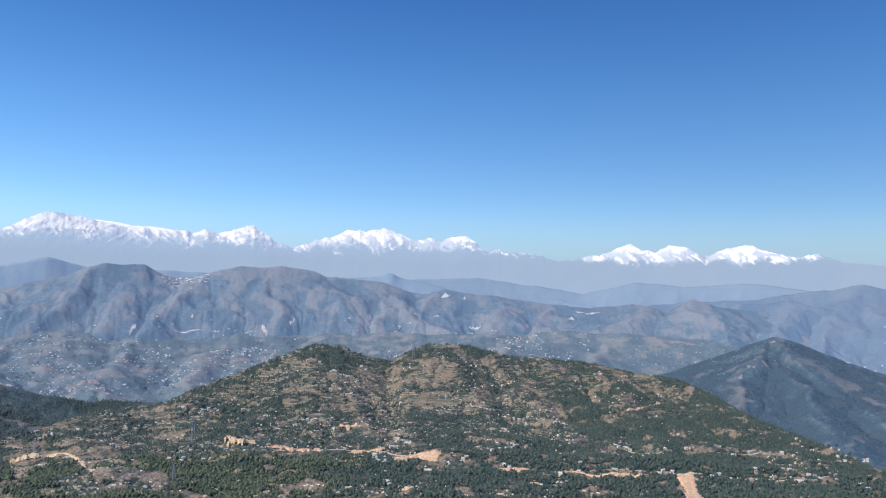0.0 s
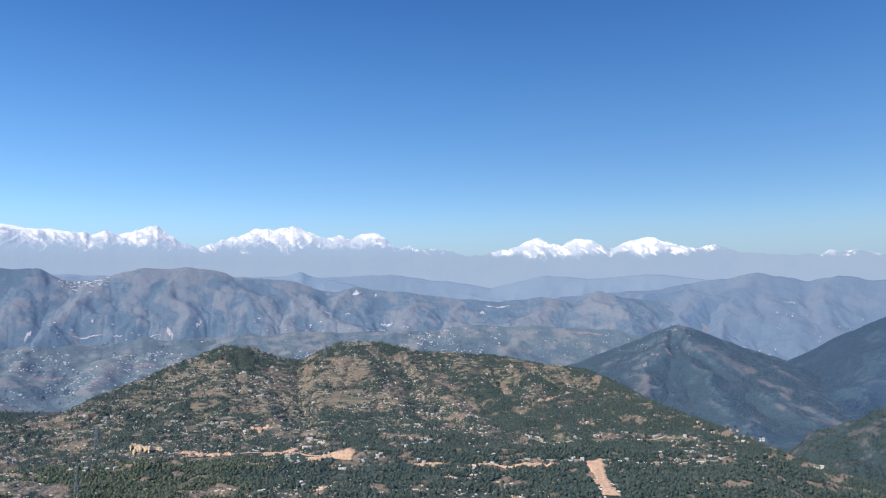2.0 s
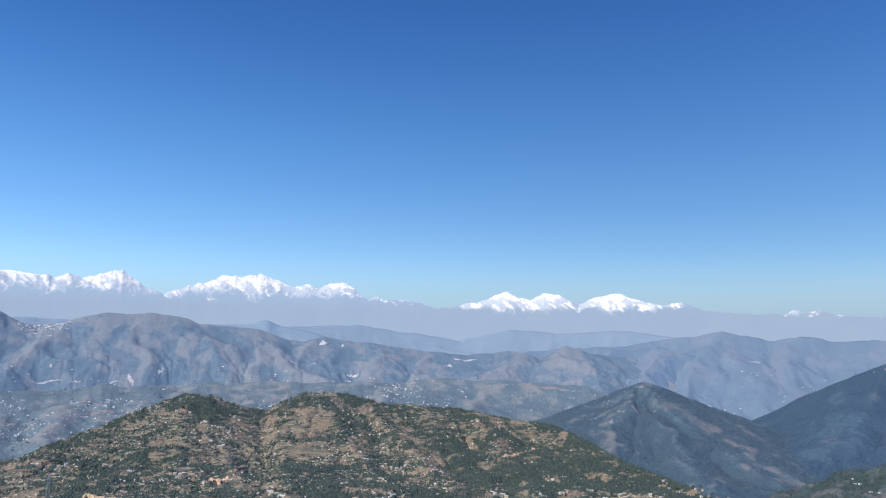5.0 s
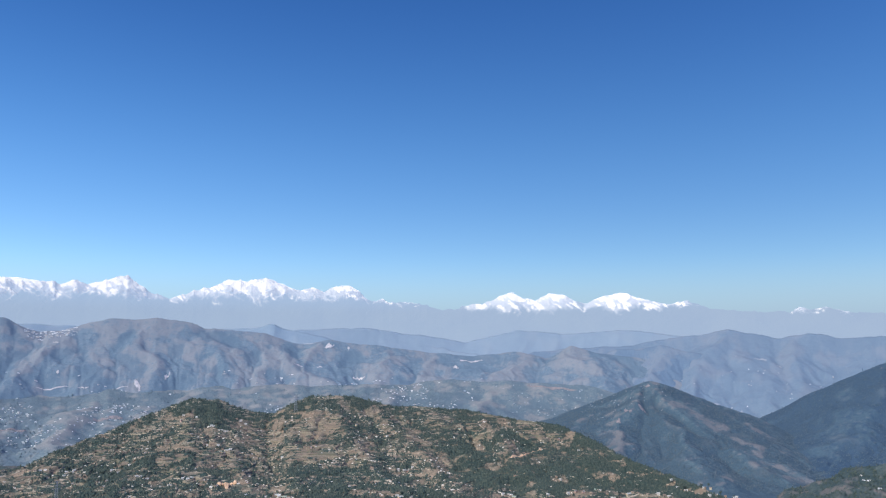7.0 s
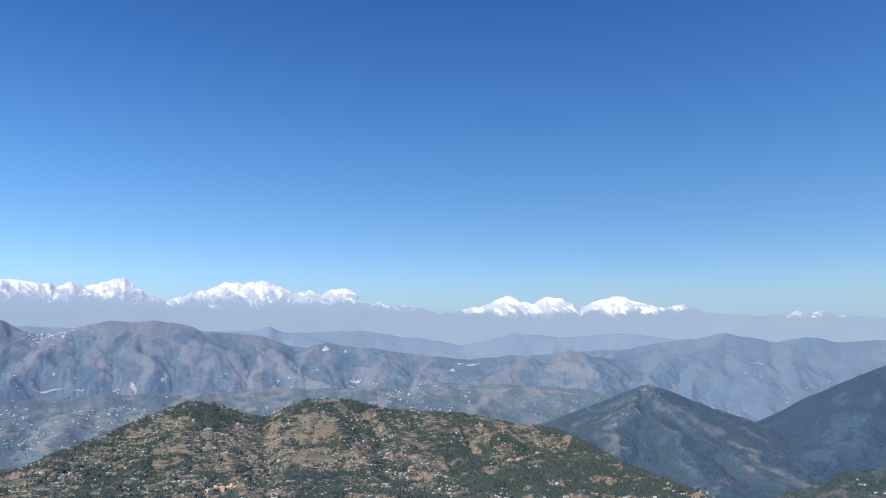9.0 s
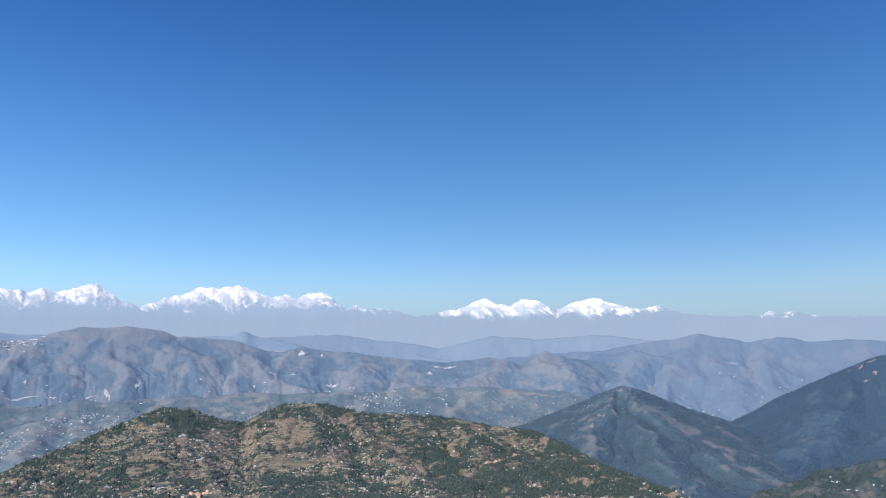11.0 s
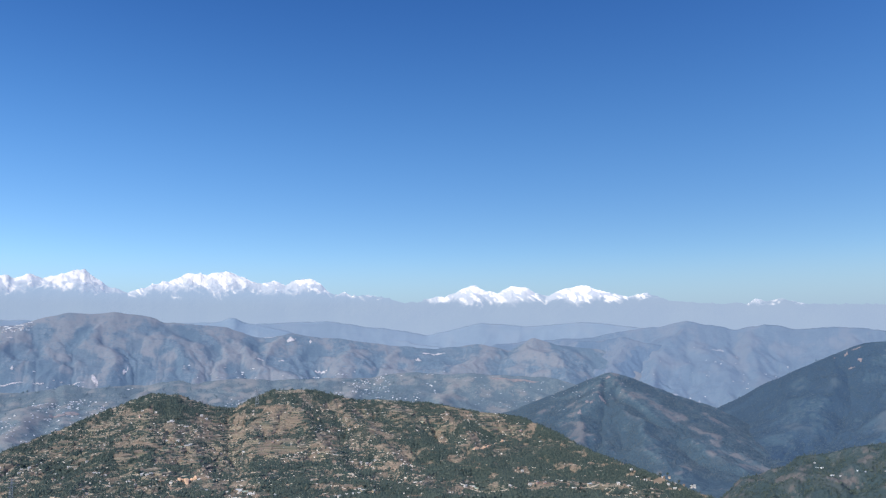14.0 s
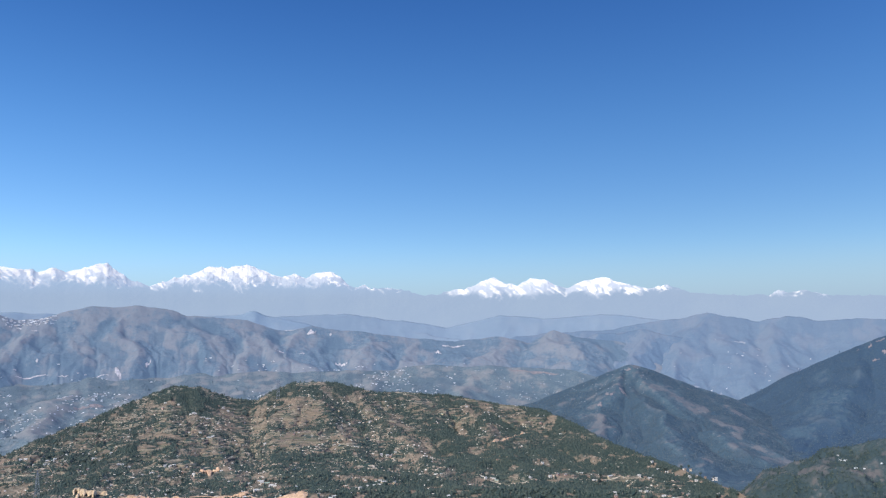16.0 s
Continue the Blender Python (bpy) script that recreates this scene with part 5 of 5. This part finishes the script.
woods("spur_woods", 6000, 28, 44, 1950, 2310, 602, "dark green woods on the rocky spur", on_ridge(ROCKY_SPUR), (1.1, 2.3), LEAVES, TINY)
woods("hillside_woods", 14000, 12, 34, 2650, 3400, 606, "dark hazy woods covering the pointed hill", on_ridge(POINTED_HILL), (0.9, 2.1), HAZED_HILLSIDE_LEAVES, TINY)
woods("hillside_woods", 12000, 27, 40, 2800, 3750, 607, "dark hazy woods covering the steep hill", on_ridge(STEEP_HILL), (1.0, 2.4), HAZED_STEEP_LEAVES, TINY)
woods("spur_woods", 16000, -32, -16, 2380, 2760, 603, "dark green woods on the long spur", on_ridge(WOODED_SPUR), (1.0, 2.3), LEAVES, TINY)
woods("valley_trees", 7000, -32, 9, 2780, 3770, 605, "small dark trees over the valley slope", on_ridge(VILLAGE_SLOPE), (1.2, 2.6), HAZED_VALLEY_LEAVES, SMALL)


def tree(height, seed):
    """A broad hill tree: tapered trunk with limbs and a crown of many leaf clumps."""
    rng = np.random.default_rng(seed)
    root = tagged(new("tree"), "dark green broad-crowned tree beside the houses", "tree", "single trees")
    bm = bmesh.new()
    def limb(a, b, ra, rb):
        a, b = Vector(a), Vector(b)
        q = (b - a).to_track_quat("Z", "Y").to_matrix()
        rings = [[bm.verts.new(p + q @ Vector((w * math.cos(k * math.pi / 3), w * math.sin(k * math.pi / 3), 0))) for k in range(6)] for p, w in ((a, ra), (b, rb))]
        for k in range(6):
            bm.faces.new((rings[0][k], rings[0][(k + 1) % 6], rings[1][(k + 1) % 6], rings[1][k]))
        bm.faces.new(rings[1])
    limb((0, 0, -0.6), (0.1, 0, height * 0.55), 0.35, 0.18)
    tips = []
    for k in range(5):
        a = 2 * math.pi * k / 5 + rng.uniform(-0.3, 0.3)
        tip = (math.cos(a) * height * 0.25, math.sin(a) * height * 0.25, height * rng.uniform(0.6, 0.8))
        limb((0.05, 0, height * 0.35), tip, 0.15, 0.05)
        tips.append(tip)
    part("trunk", bm, BARK, root)
    centres = np.array([np.array(tips[k % 5]) * rng.uniform(0.4, 1.15) + rng.normal(0, height * 0.07, 3) for k in range(22)])
    crown = new("crown", clumps("crown", centres, rng.uniform(0.09, 0.16, 22) * height, seed + 1, LEAVES, 0.9))
    crown.parent = root
    return root


TREES = [tree(8.5, 700), tree(10.5, 701), tree(7.0, 702)]
spots = 0
while spots < 130:
    hx_, hy_ = taken[dice.randrange(len(taken))]
    x, y = hx_ + dice.gauss(0, 16), hy_ + dice.gauss(0, 16)
    if min((x - q[0]) ** 2 + (y - q[1]) ** 2 for q in taken) < 64 or is_bare(np.array(x), np.array(y)):
        continue
    z = float(hill_point(np.array(math.degrees(math.atan2(x, y))), np.array(math.hypot(x, y)))[2])
    at = pose(x, y, z, 0, 0, dice.uniform(0, 360))
    if spots < 3:
        TREES[spots].matrix_basis = at
    else:
        copy_thing(TREES[spots % 3], at)
    spots += 1

# ---- power pylons ----
STEEL = plain_material("galvanised_steel", (0.46, 0.48, 0.50), (0.38, 0.40, 0.42), 1.0, 0.5, 0.0, 0.4)


def pylon(height):
    """A lattice tower: four legs, bracing, three pairs of arms."""
    root = tagged(new("power_pylon"), "slender grey steel lattice power pylon on the slope", "pylon", "power pylons")
    half = height * 0.085

    def corner(k, t):
        w = half * (1 - t) + 0.5 * t
        return (w * (1 if k in (0, 3) else -1), w * (1 if k < 2 else -1), height * t)

    for k in range(4):
        bm = bmesh.new()
        bar(bm, (*corner(k, 0)[:2], -1.0), corner(k, 1), 0.35)
        part("leg", bm, STEEL, root)
    bm = bmesh.new()
    for i in range(9):
        t0, t1 = i / 9, (i + 1) / 9
        for k in range(4):
            bar(bm, corner(k, t0), corner((k + 1) % 4, t1), 0.18)
            bar(bm, corner((k + 1) % 4, t0), corner(k, t1), 0.18)
    part("bracing", bm, STEEL, root)
    for t, w in ((0.72, 0.16), (0.84, 0.13), (0.96, 0.10)):
        bm = bmesh.new()
        bar(bm, (-height * w, 0, height * t), (height * w, 0, height * t), 0.4)
        bar(bm, (-height * w, 0, height * t), (0, 0, height * (t + 0.04)), 0.2)
        bar(bm, (height * w, 0, height * t), (0, 0, height * (t + 0.04)), 0.2)
        part("crossarm", bm, STEEL, root)
    return root


for a, e, h in [(-16.3, -9.12, 46), (-17.4, -11.32, 30), (-25.6, -9.23, 24), (-1.9, -3.6, 32)]:
    r = seen_from_lookout(hill_point, a, e, 1150, 2700)
    x, y, z = (float(v) for v in hill_point(np.array(a), np.array(r)))
    pylon(0.68 * h * r / 1000).matrix_basis = pose(x, y, z, 0, 0, -a + 20)

# ---- a bank of cloud on the first snow mountain ----


def cloud(az0, az1, el0, el1, swell, seed):
    """A long bank of cloud behind the crest, rounded and uneven along its top."""
    way, v = np.meshgrid(np.linspace(0, 1, 120), np.linspace(0, 2, 21), indexing="ij")
    az = az0 + (az1 - az0) * way
    taper = np.sin(np.pi * np.clip(way, 0.01, 0.99)) ** 0.5
    top = swell * taper * (1 + 0.45 * fbm(az * 60, 0 * az, 38, 4, seed))
    el = el0 + (el1 - el0) * way - 0.12 + (0.12 + top) * (1 - (v - 1) ** 2)
    r = 4866 + 34 * v
    ob = sheet("cloud", r * np.sin(np.radians(az)), r * np.cos(np.radians(az)), EYE_Z + r * np.tan(np.radians(el)), CLOUD)
    tagged(ob, "small white cloud resting on the snow crest", "cloud", "clouds on the crest")


cloud(-23.4, -20.4, 5.20, 4.90, 0.09, 91)
cloud(-20.9, -17.6, 4.90, 4.68, 0.12, 92)
